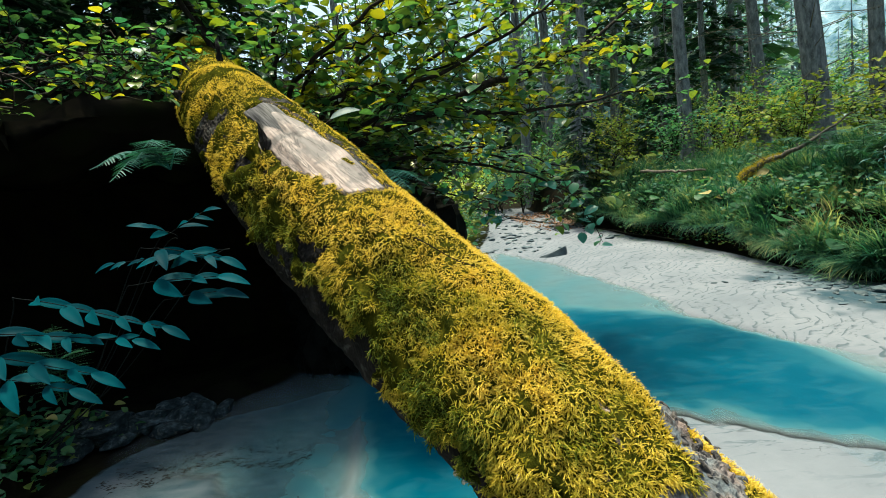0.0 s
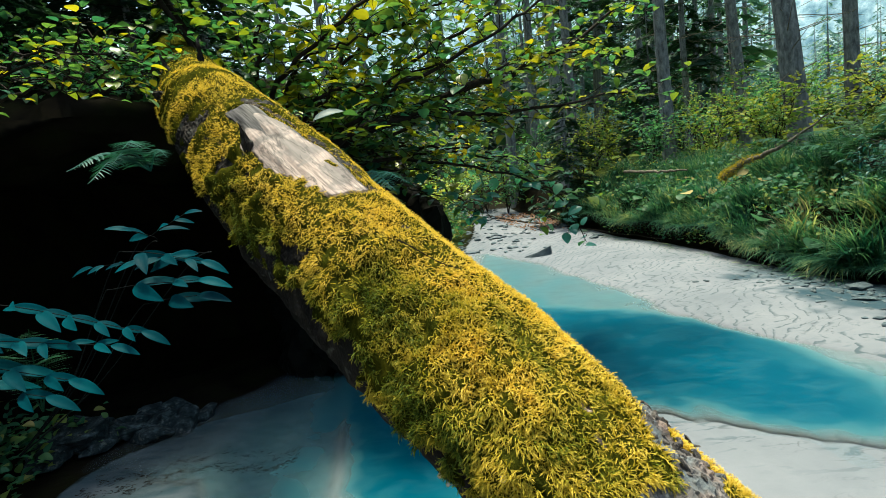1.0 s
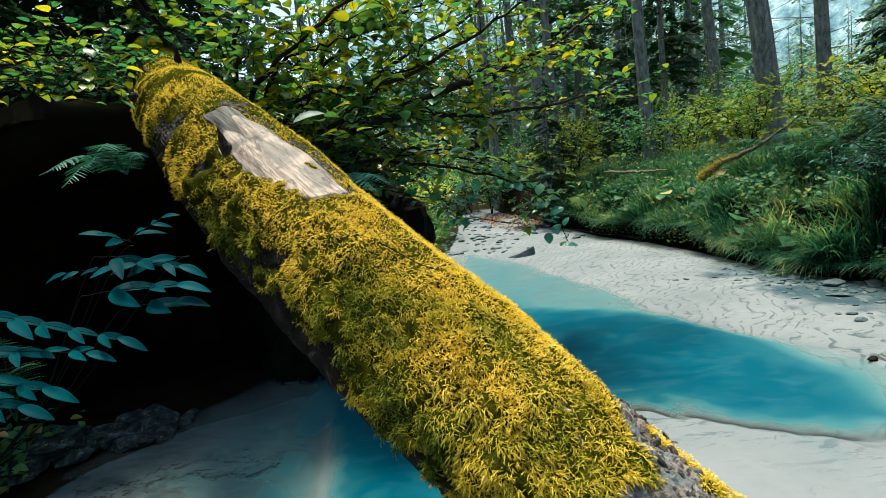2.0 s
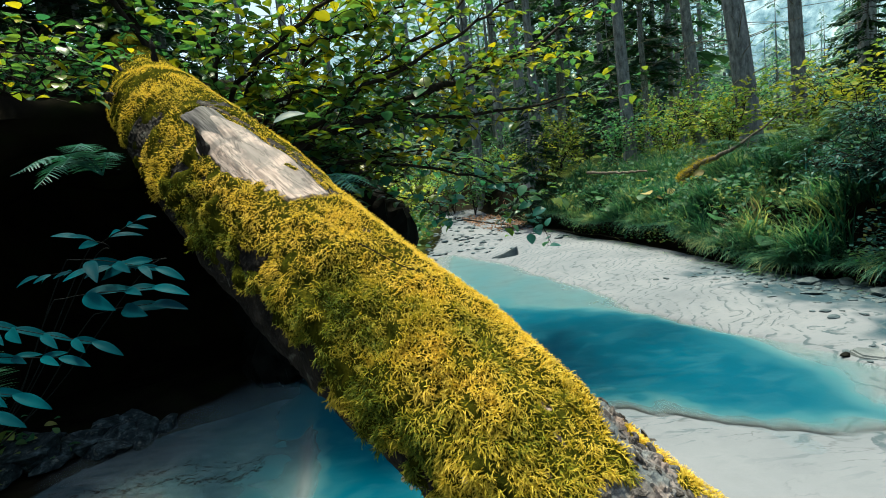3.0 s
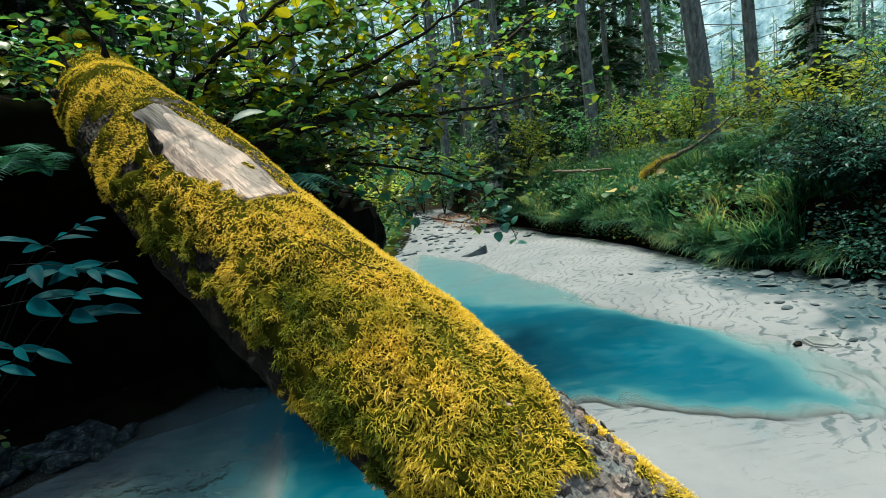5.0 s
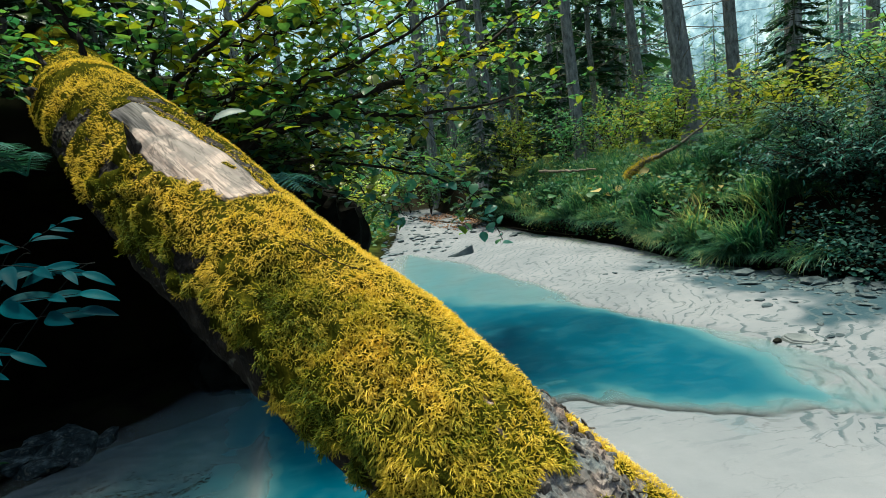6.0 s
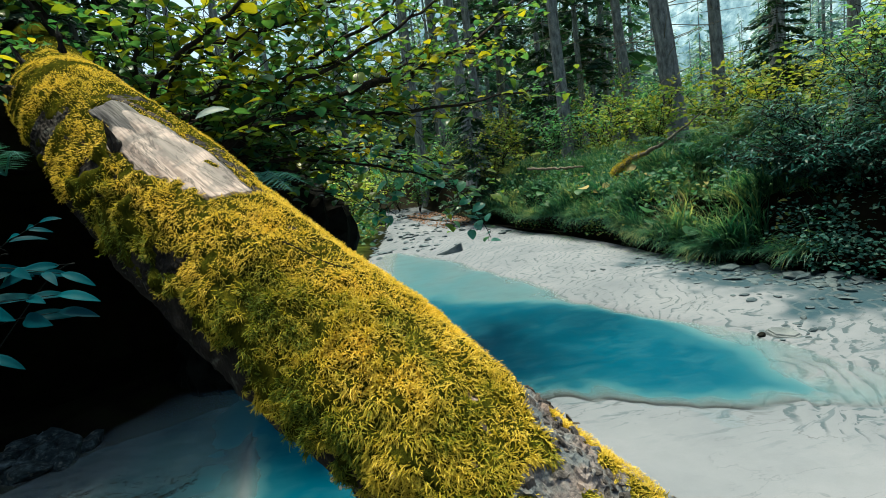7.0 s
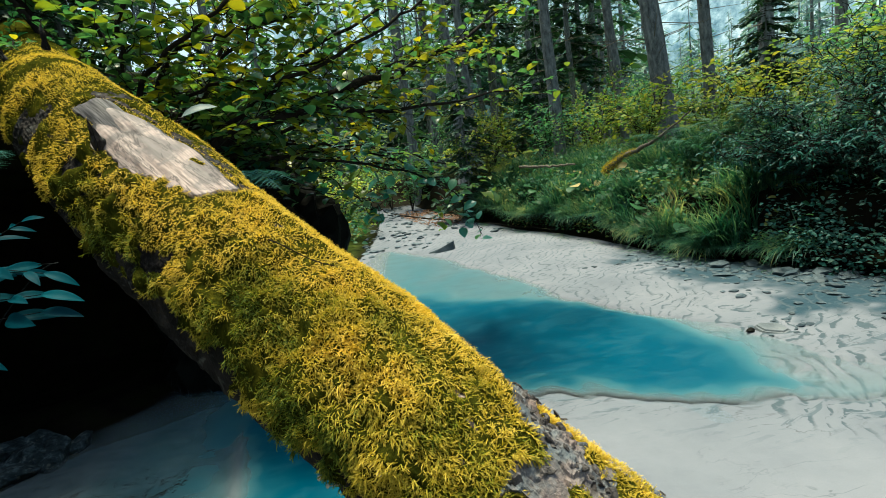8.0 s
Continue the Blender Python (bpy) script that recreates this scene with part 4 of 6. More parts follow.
slab("stone", [(-0.34, 0.02, -0.08), (-0.05, -0.16, -0.08), (0.24, -0.14, -0.08), (0.29, 0.05, -0.08), (0.12, 0.20, -0.08)],
     [(-0.27, 0.02, 0.02), (-0.04, -0.11, 0.09), (0.22, -0.10, 0.20), (0.25, 0.04, 0.21), (0.10, 0.15, 0.10)], M_STONE,
     "blue-grey wedge-shaped stone at the water's edge", pose(1.70, 7.95, 0.0, 0, 0, -8) @ Matrix.Scale(0.85, 4))
slab("stone", [(-0.13, 0.02, -0.04), (-0.06, -0.08, -0.04), (0.08, -0.09, -0.04), (0.15, -0.02, -0.04), (0.07, 0.09, -0.04), (-0.07, 0.09, -0.04)],
     [(-0.10, 0.02, 0.035), (-0.05, -0.06, 0.02), (0.07, -0.07, 0.012), (0.12, -0.02, 0.018), (0.06, 0.06, 0.04), (-0.06, 0.06, 0.045)], M_PALESTONE,
     "flat pale grey stone half sunk in silt", pose(2.62, 2.52, float(height(2.62, 2.52)) - 0.002, 0, 0, -35) @ Matrix.Scale(0.85, 4))
# added near-black stone in place of the dark hole beside the pale slab
stone(2.52, 2.57, 0.034, 1, 0, -0.1, "small near-black stone standing in for a dark hole in the silt", dark=True)
for k, (x, y, size) in enumerate([(3.56, 4.05, 0.12), (3.80, 3.88, 0.11), (3.38, 3.54, 0.07), (3.68, 3.45, 0.12), (3.86, 3.24, 0.13), (3.95, 3.08, 0.09), (3.24, 4.25, 0.06), (3.52, 2.86, 0.07), (3.36, 2.72, 0.06), (3.62, 3.72, 0.06), (3.14, 4.75, 0.07)]):
    stone(x, y, size, (1, 0, 3)[k % 3], rng.uniform(0, 360), 0.12, "blue-grey wet stone in the gravel under the bank", "bank stones")
for k in range(290):
    y = rng.uniform(1.7, 4.9)
    x = float(right_foot(y)) - abs(rng.normal(0.10, 0.36))
    stone(x, y, rng.uniform(0.015, 0.05), (0, 3, 2)[k % 3], rng.uniform(0, 360), 0.22, "small flat slate-grey pebble at the foot of the bank", "pebbles", name="pebble")
for k in range(14):                       # broken slate round the half-sunk stone
    stone(2.66 + rng.normal(0, 0.10), 2.50 + rng.normal(0, 0.07), rng.uniform(0.02, 0.05), (0, 3, 2)[k % 3], rng.uniform(0, 360), 0.25, "small broken slate around a half-sunk stone", "slate pieces", name="slate_piece")
for k in range(150):                       # shingle under the right bank
    y = rng.uniform(2.0, 5.3)
    x = float(right_foot(y)) - abs(rng.normal(0.16, 0.34))
    stone(x, y, rng.uniform(0.02, 0.06) * (2.2 if k % 9 == 0 else 1), k % 4, rng.uniform(0, 360), 0.2, "grey shingle stone at the foot of the bank", "shingle")
for k in range(120):                       # cobbles where the creek comes down
    y = rng.uniform(8.8, 17)
    x = float(left_foot(y)) + rng.uniform(0.0, 1.0) * float(right_foot(y) - left_foot(y))
    stone(x, y, rng.uniform(0.03, 0.13), k % 4, rng.uniform(0, 360), 0.2, "grey cobble in the upper creek bed", "cobbles")
for k in range(70):                       # broken stones on the silt above the pool
    y = rng.uniform(8.3, 12.5)
    x = 0.05 * (y - 8) + rng.uniform(0.45, 1.9) ** 1.1
    stone(x, y, rng.uniform(0.03, 0.09) * (1.8 if k % 8 == 0 else 1), k % 4, rng.uniform(0, 360), 0.12, "dark blue-grey stone on the silt above the pool", "upper stones")


def rugged(name, seed, mat, half, sub=5):
    """A large broken rock face: stepped and fissured, with a rough outline."""
    bm = bmesh.new()
    bmesh.ops.create_icosphere(bm, subdivisions=sub, radius=1)
    off = Vector((seed * 2.3, seed * 4.1, seed * 1.9))
    for vv in bm.verts:
        d = vv.co.normalized()
        k = 1 + 0.30 * noise.noise(d * 1.4 + off) + 0.16 * round(3 * noise.noise(d * 2.6 + off)) / 3 + 0.15 * noise.noise(d * 6 + off) + 0.09 * noise.noise(d * 15 + off)
        box = min(1.12, 0.96 / max(abs(d.x), abs(d.y), abs(d.z)))
        vv.co = Vector((d.x * half[0], d.y * half[1], d.z * half[2])) * k * box
    me = bpy.data.meshes.new(name)
    bm.to_mesh(me)
    bm.free()
    me.materials.append(mat)
    return me


bl = alone("boulder", rugged("boulder", 5, M_DARKSTONE, (0.60, 0.62, 0.98)), "near-black broken boulder beside the pool", "stone")
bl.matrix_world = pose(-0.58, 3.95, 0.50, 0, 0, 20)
for k in range(26):
    u = rng.uniform(0, 1)
    x, y = -2.15 + 0.62 * u + rng.normal(0, 0.06), 2.62 + 0.30 * u + rng.normal(0, 0.08)
    me = LEDGE[k % 3]
    ob = alone("ledge_rock", me, "dark mossy broken rock of the ledge above the silt", "stone", "ledge rocks")
    sz = rng.uniform(0.07, 0.17)
    ob.matrix_world = pose(x, y, float(height(x, y)) + rng.uniform(0.0, 0.12) * (1 - u) + 0.02, rng.uniform(-25, 25), rng.uniform(-25, 25), rng.uniform(0, 360)) @ Matrix.Scale(sz, 4)


# ---- leaves ----
def leaf_shape(width=0.42, fold=0.10, droop=0.12, tip=0.68):
    """A leaf from its stalk at the origin along y, length 1."""
    ys = np.array([0.0, 0.16, 0.38, 0.62, 0.84, 1.0])
    ws = np.array([0.0, 0.66, 0.97, 0.4 + 0.88 * tip, tip, 0.0]) * width
    zs = -droop * ys ** 2 * 2 + 0.06 * np.sin(ys * math.pi)
    v = [(0, y, z) for y, z in zip(ys, zs)]
    v += [(-w, y, z + fold * w / width) for y, w, z in list(zip(ys, ws, zs))[1:-1]]
    v += [(w, y, z + fold * w / width) for y, w, z in list(zip(ys, ws, zs))[1:-1]]
    f = []
    for o, flip in ((6, False), (10, True)):
        side = [(0, 1, o), (1, 2, o + 1), (1, o + 1, o), (2, 3, o + 2), (2, o + 2, o + 1), (3, 4, o + 3), (3, o + 3, o + 2), (4, 5, o + 3)]
        f += [t if not flip else t[::-1] for t in side]
    return np.array(v, float), np.array(f)


HAZEL_LEAF = leaf_shape(0.38, 0.13, 0.06, 0.48)
LEAFLET = leaf_shape(0.165, 0.03, 0.12, 0.46)


def fine_leaf(width, fold, droop, n=12):
    """A pointed oval leaflet with a smooth outline and a folded midrib, length 1."""
    t = np.linspace(0, 1, n)
    w = width * np.sin(math.pi * t ** 0.85) ** 0.8
    z = -droop * t ** 2 + 0.04 * np.sin(t * math.pi)
    v = np.concatenate([np.stack([k * w, t, z + fold * abs(k) * w / width - 0.03 * (abs(k) == 1) * np.sin(t * math.pi)], -1) for k in (-1, -0.5, 0, 0.5, 1)])
    f = [(k * n + i, (k + 1) * n + i, (k + 1) * n + i + 1, k * n + i + 1) for k in range(4) for i in range(n - 1)]
    return v, np.array(f)


def bush(name, label, category, limbs, mat, one_mat, leaf, sizes, per_limb, spread_r, singles, seed, twig_r=0.008, level=0.75, group="", gap=0.06, length=(0.2, 0.55), lean=(0, 0, 0)):
    """A shrub: limbs through given points, twigs off them, leaves along the twigs. The nearest leaves are parts of their own."""
    r = np.random.default_rng(seed)
    base = limbs[0][0][0]
    ob = thing(name, label, category, base, group)
    off = np.array(base)
    twigs, P, W, S = [], [], [], []
    for pts, rad, *own in limbs:
        line = smooth_line(pts, 26)
        line[1:-1] += r.normal(0, 0.012, (24, 3))
        tv, tf = tube(line - off, np.linspace(rad, rad * 0.25, 26), 7 if rad > 0.013 else 4, 0.1, r)
        part("limb", mesh_of("limb", tv, tf, M_TWIG), ob)
        for k in range(own[0] if own else per_limb):
            u = r.uniform(0.12, 1.0)
            p0 = line[int(u * 25)]
            d = unit(unit(line[min(int(u * 25) + 1, 25)] - line[max(int(u * 25) - 1, 0)]) * 0.7 + r.normal(0, 1, 3) * (1, 1, 0.45) + (0, 0, 0.18))
            ln = r.uniform(*length)
            n = 8
            tl = p0 + np.outer(np.linspace(0, ln, n), d) + np.cumsum(r.normal(0, spread_r, (n, 3)), 0) + np.outer(np.linspace(0, 1, n) ** 2, (0, 0, -0.12 * ln))
            tl[0] = p0
            twigs.append(tube(tl - off, np.linspace(twig_r * 0.45, 0.0012, n), 3))
            m = max(int(ln / gap), 2)
            for q in range(m):
                i = (q + 1) / m * (n - 1.01)
                a0, b0 = tl[int(i)], tl[int(i) + 1]
                way = unit(unit(b0 - a0) * 0.5 + r.normal(0, 0.8, 3) * (1, 1, 0.15) + (0, 0, -0.08))
                P.append(a0 + (b0 - a0) * (i - int(i)))
                W.append(way)
                S.append(r.uniform(*sizes))
    P, W, S = np.array(P), np.array(W), np.array(S)
    up = unit(np.array([0, 0, 1.0]) * level + np.array(lean) + r.normal(0, 0.25, P.shape))
    T = frames(W, up)
    part("twig_mass", mesh_of("twig_mass", *joined(twigs), M_TWIG), ob, "thin dark twigs", kind="stuff")
    order = np.argsort(P[:, 1])
    first, rest = order[:singles], order[singles:]
    if singles:
        one = mesh_of("leaf", *fine_leaf(0.40, 0.10, 0.10, 9), one_mat, True)
        for i in first:
            lf = part("leaf", one, ob)
            m = np.eye(4)
            m[:3, :3], m[:3, 3] = T[i] * S[i], P[i] - off
            lf.matrix_local = Matrix(m.tolist())
    if len(rest):
        lv, lf2 = spread(leaf, P[rest] - off, T[rest], S[rest])
        part("foliage", mesh_of("foliage", lv, lf2, mat, True), ob, kind="stuff")
    return ob


HZ = (-0.9, 3.3, 1.2)
limbs = [
    ([HZ, (-0.45, 3.0, 1.55), (0.26, 3.08, 1.80), (0.93, 3.5, 2.04), (1.75, 3.95, 2.55)], 0.034, 72),
    ([HZ, (-0.40, 2.75, 1.55), (0.14, 2.97, 1.68), (0.59, 3.27, 1.66), (1.78, 3.99, 1.86)], 0.027, 62),
    ([HZ, (-0.8, 2.9, 1.8), (-0.3, 2.8, 2.2), (0.4, 3.1, 2.6)], 0.02, 40),
    ([HZ, (-0.9, 3.0, 1.9), (-0.7, 2.9, 2.4), (-0.2, 3.1, 3.0)], 0.02, 34),
    ([HZ, (-0.5, 3.1, 1.45), (0.1, 3.2, 1.40), (0.75, 3.6, 1.22), (1.15, 3.95, 1.02)], 0.016, 30),
    ([HZ, (0.2, 3.4, 1.8), (0.9, 3.9, 2.15), (1.6, 4.4, 2.25)], 0.016, 46),
    ([HZ, (-0.3, 2.9, 1.7), (0.5, 3.0, 2.1), (1.2, 3.3, 2.5)], 0.018, 34),
    ([HZ, (-0.6, 2.9, 1.75), (-0.2, 2.85, 1.85), (0.25, 2.95, 1.95)], 0.014),
    ([HZ, (-0.3, 3.4, 1.5), (0.4, 3.9, 1.5), (1.2, 4.4, 1.3)], 0.016),
    ([HZ, (-0.2, 3.6, 2.0), (0.6, 3.9, 2.5), (1.0, 4.2, 3.1)], 0.02, 34),
    ([HZ, (-1.0, 3.4, 2.0), (-1.2, 3.3, 2.8), (-1.0, 3.3, 3.4)], 0.02, 16),
    ([HZ, (-0.5, 3.5, 2.1), (-0.2, 3.7, 2.8), (0.1, 3.8, 3.4)], 0.02, 34),
    ([HZ, (-0.5, 3.2, 1.30), (-0.15, 3.4, 1.26), (0.12, 3.55, 1.18)], 0.012, 16),
    # two limbs added above the view, only to shade the left bank
    ([HZ, (-1.5, 3.1, 2.7), (-2.1, 2.9, 3.1), (-2.3, 2.6, 3.3)], 0.02, 60),
    ([HZ, (-1.6, 3.0, 2.8), (-2.5, 2.7, 3.15), (-2.8, 2.3, 3.3)], 0.02, 60),
    ([HZ, (-0.6, 3.6, 1.6), (-0.25, 3.85, 1.65), (0.15, 4.05, 1.50)], 0.016, 40),
    ([HZ, (-0.7, 3.6, 1.9), (-0.45, 3.9, 2.0), (0.05, 4.2, 1.9)], 0.016, 40),
    ([HZ, (-0.7, 3.0, 1.95), (-0.35, 2.95, 2.1), (0.05, 3.0, 2.2)], 0.014),
    ([HZ, (-0.5, 3.3, 2.0), (0.0, 3.4, 2.35), (0.6, 3.6, 2.55)], 0.016),
]
hazel = bush("hazel_bush", "hazel bush with layered green and yellowing leaves overhanging the creek", "bush", limbs, M_HAZEL, M_HAZEL_ONE, HAZEL_LEAF, (0.05, 0.10), 44, 0.02, 300, 5, gap=0.056, level=1.5)
# brighter teal copy of the hazel leaf: blue skylight put into its colour
M_TEAL = leafy("hazel_leaf_sky_tint", [(0.0, (0.05, 0.25, 0.23)), (0.7, (0.11, 0.35, 0.31)), (1.0, (0.30, 0.42, 0.08))], 0.5, 0.28, single=True, gloss=0.5)
limbs = [([HZ, (-0.35, 3.4, 1.56), (0.10, 3.55, 1.47), (0.42, 3.6, 1.36), (0.80, 3.62, 1.27)], 0.012, 22),
         ([HZ, (0.0, 3.5, 1.50), (0.70, 3.6, 1.32), (0.96, 3.6, 1.10), (1.14, 3.6, 0.74)], 0.010, 24),
         ([HZ, (-0.1, 3.45, 1.38), (0.18, 3.5, 1.20), (0.34, 3.5, 1.08), (0.48, 3.5, 0.98)], 0.008, 14)]
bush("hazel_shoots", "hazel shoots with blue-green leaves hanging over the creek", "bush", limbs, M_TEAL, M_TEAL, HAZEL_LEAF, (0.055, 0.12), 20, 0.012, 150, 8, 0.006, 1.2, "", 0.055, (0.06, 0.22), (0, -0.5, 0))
HL = (-2.4, 2.4, 1.85)
limbs = [([HL, (-1.6, 1.95, 1.80), (-1.25, 1.80, 1.82), (-0.88, 1.77, 1.75)], 0.010), ([HL, (-1.5, 1.9, 1.70), (-1.15, 1.78, 1.72), (-0.88, 1.77, 1.66)], 0.008),
         ([HL, (-1.7, 1.9, 1.75), (-1.45, 1.75, 1.74), (-1.2, 1.75, 1.72)], 0.008), ([HL, (-1.4, 2.0, 1.85), (-1.1, 1.85, 1.90), (-0.92, 1.8, 1.84)], 0.008)]
bush("hazel_shoots", "hazel shoots with green leaves over the dark hollow", "bush", limbs, M_HAZEL, M_HAZEL_ONE, HAZEL_LEAF, (0.03, 0.055), 12, 0.008, 110, 6, 0.007, 2.6, "", 0.032, (0.08, 0.2))


# ---- rowan saplings with feathered leaves ----
M_STALK = bark_material("dark_stalk", (0.001, 0.002, 0.002), (0.002, 0.005, 0.006), (0.004, 0.010, 0.012), 30)


def rowan(at_, tips, seed):
    r = np.random.default_rng(seed)
    ob = thing("rowan_sapling", "rowan sapling with feathered blue-green leaves against the dark hollow", "sapling", at_, "rowan saplings")
    off = np.array(at_)
    one = mesh_of("leaflet", *fine_leaf(0.155, 0.06, 0.20), M_ROWAN, True)
    for tip, bow, pairs, size in tips:
        tip = np.array(tip)
        way0 = np.array(bow)
        start = tip - way0
        away = np.array([-0.10, 0.04, -0.02])
        line = smooth_line([off, off * 0.5 + start * 0.5 + (-0.1, 0.15, -0.08), start + away + (0, 0.03, -0.03), start, tip], 24)
        tv, tf = tube(line - off, np.linspace(0.0022, 0.0008, 24), 5)
        stalk = part("leaf_stalk", mesh_of("leaf_stalk", tv, tf, M_STALK), ob)
        axis = unit(way0)
        side = unit(np.cross(axis, (0, 0, 1.0)))
        for k in range(pairs):
            u = (k + 0.4) / pairs
            p = start + way0 * u
            for sg in (-1, 1):
                d = unit(side * sg * 0.62 + axis * (0.72 + 0.25 * u) + (0, 0, -0.10 - 0.04 * np.dot(side * sg, (0, 1, 0))) + r.normal(0, 0.12, 3))
                T = frames(d, (0, -1.1, 1.0) + r.normal(0, 0.25, 3))
                sz = 1.16 * size * r.uniform(0.85, 1.1) * (0.75 + 0.5 * math.sin(math.pi * min(u + 0.25, 1)))
                lf = part("leaflet", one, stalk)
                m = np.eye(4)
                m[:3, :3], m[:3, 3] = T * sz, p - off
                lf.matrix_local = Matrix(m.tolist())
        lf = part("leaflet", one, stalk)
        m = np.eye(4)
        m[:3, :3], m[:3, 3] = frames(axis + (0, 0, -0.2), (0, -0.75, 1.0)) * size * 1.1, tip - off
        lf.matrix_local = Matrix(m.tolist())
    return ob


rowan((-1.75, 1.5, 0.35), [((-0.645, 1.074, 0.982), (0.324, -0.039, -0.086), 5, 0.062), ((-0.702, 1.052, 0.963), (0.357, -0.034, -0.039), 6, 0.058), ((-0.785, 1.026, 0.905), (0.260, -0.035, -0.053), 3, 0.072),
                           ((-0.820, 1.003, 0.881), (0.187, -0.033, -0.031), 2, 0.07)], 3)
rowan((-1.6, 1.8, 0.4), [((-0.820, 1.219, 1.122), (-0.263, -0.031, -0.005), 6, 0.052), ((-0.545, 1.188, 1.113), (0.182, -0.034, -0.037), 3, 0.066), ((-0.548, 1.164, 1.071), (0.204, -0.029, 0.004), 2, 0.075),
                         ((-0.552, 1.160, 1.035), (0.123, -0.029, 0.011), 1, 0.075), ((-0.601, 1.261, 1.228), (0.100, -0.025, 0.044), 2, 0.045), ((-0.732, 1.258, 1.199), (-0.044, -0.026, 0.031), 1, 0.055)], 4)


# ---- ferns ----
def comb_shape(n=9):
    """A fern's side leaf: a rib with small teeth on both sides, length 1."""
    v, f = [], []
    for k in range(n):
        y, w = 0.97 * k / n, 0.15 * (1 - (k / n) ** 1.4) + 0.02
        i = len(v)
        v += [(0, y, -0.12 * y * y), (-w, y + 0.07, -0.12 * y * y - 0.02), (w, y + 0.07, -0.12 * y * y - 0.02), (0, y + 0.108, -0.12 * (y + 0.108) ** 2)]
        f += [(i, i + 3, i + 1), (i, i + 2, i + 3)]
    return np.array(v, float), np.array(f)


PINNA = comb_shape()


def fern(at_, fronds, seed, label="green fern with arching feathered fronds", mat=M_FERN, broad=0.22):
    r = np.random.default_rng(seed)
    ob = thing("fern", label, "fern", at_, "ferns")
    off = np.array(at_)
    for tip in fronds:
        tip = np.array(tip, float)
        line = smooth_line([off, off * 0.5 + tip * 0.5 + (0, 0, 0.22 * np.linalg.norm(tip - off)), tip], 62)
        ln = np.linalg.norm(tip - off)
        way = unit(np.gradient(line, axis=0))
        side = unit(np.cross(way, (0, 0, 1.0)))
        P, T, S = [], [], []
        for i in range(8, 62, 2):
            u = (i - 8) / 53
            w = ln * broad * (math.sin(math.pi * min(0.28 + 0.74 * u, 1)) + 0.04)
            for sg in (-1, 1):
                d = unit(side[i] * sg + way[i] * r.uniform(0.25, 0.6) + (0, 0, r.uniform(-0.35, 0.0)))
                P.append(line[i] - off)
                T.append(frames(d, (0, 0, 1.0) + r.normal(0, 0.1, 3)))
                S.append(w * r.uniform(0.85, 1.12))
        lv, lf = spread(PINNA, np.array(P), np.array(T), np.array(S))
        tv, tf = tube(line - off, np.linspace(0.004, 0.001, 62), 4)
        part("frond", mesh_of("frond", np.concatenate([lv, tv]), [lf, tf + len(lv)], mat, True), ob)
    return ob


# bluer, lighter copy of the fern colour, with skylight painted in
M_SHADEFERN = leafy("sky_tinted_fern", [(0.0, (0.025, 0.13, 0.13)), (1.0, (0.05, 0.20, 0.19))], 0.35, 0.5)
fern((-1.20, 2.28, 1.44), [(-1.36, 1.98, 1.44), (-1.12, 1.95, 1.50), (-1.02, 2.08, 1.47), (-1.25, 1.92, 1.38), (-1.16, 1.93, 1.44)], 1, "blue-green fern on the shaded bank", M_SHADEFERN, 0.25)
fern((-1.85, 2.25, 0.40), [(-1.72, 2.1, 0.82), (-1.80, 2.0, 0.75), (-1.62, 2.1, 0.70)], 5, "small dark fern beside the hollow")
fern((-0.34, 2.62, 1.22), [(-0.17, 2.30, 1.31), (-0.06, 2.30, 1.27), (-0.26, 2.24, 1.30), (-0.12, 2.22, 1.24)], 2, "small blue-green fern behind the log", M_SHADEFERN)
for k in range(14):
    x, y = rng.uniform(4.4, 6.0), rng.uniform(2.8, 6.0)
    if k == 0:
        x, y = 4.6, 5.0
    z = float(height(x, y))
    fern((x, y, z), [(x + rng.uniform(-0.7, 0.7), y + rng.uniform(-0.7, 0.5), z + rng.uniform(0.25, 0.55)) for _ in range(6)], 20 + k)


M_PALEFERN = leafy("bracken", [(0.0, (0.10, 0.24, 0.16)), (1.0, (0.22, 0.36, 0.25))], 0.45, 0.45, gloss=0.5)
for k, (x, y) in enumerate([(4.85, 5.3), (5.15, 5.5), (5.35, 5.9), (5.6, 5.6)]):
    z = float(height(x, y)) + 0.10
    fern((x, y, z), [(x + rng.uniform(-0.75, 0.5), y + rng.uniform(-0.75, 0.4), z + rng.uniform(0.3, 0.6)) for _ in range(5)], 60 + k, "pale blue-green bracken standing above the grass", M_PALEFERN)


# ---- grass, herbs and sticks on the right bank ----
def blade_shape():
    ys = np.linspace(0, 1, 5)
    z = 0.55 * ys - 0.62 * ys ** 2
    w = np.array([0.014, 0.017, 0.014, 0.009, 0.0])
    v = [(-w[i], ys[i], z[i]) for i in range(4)] + [(w[i], ys[i], z[i]) for i in range(4)] + [(0, 1, z[4])]
    f = []
    for i in range(3):
        f += [(i, 4 + i, 5 + i), (i, 5 + i, 1 + i)]
    return np.array(v), np.array(f + [(3, 7, 8)])


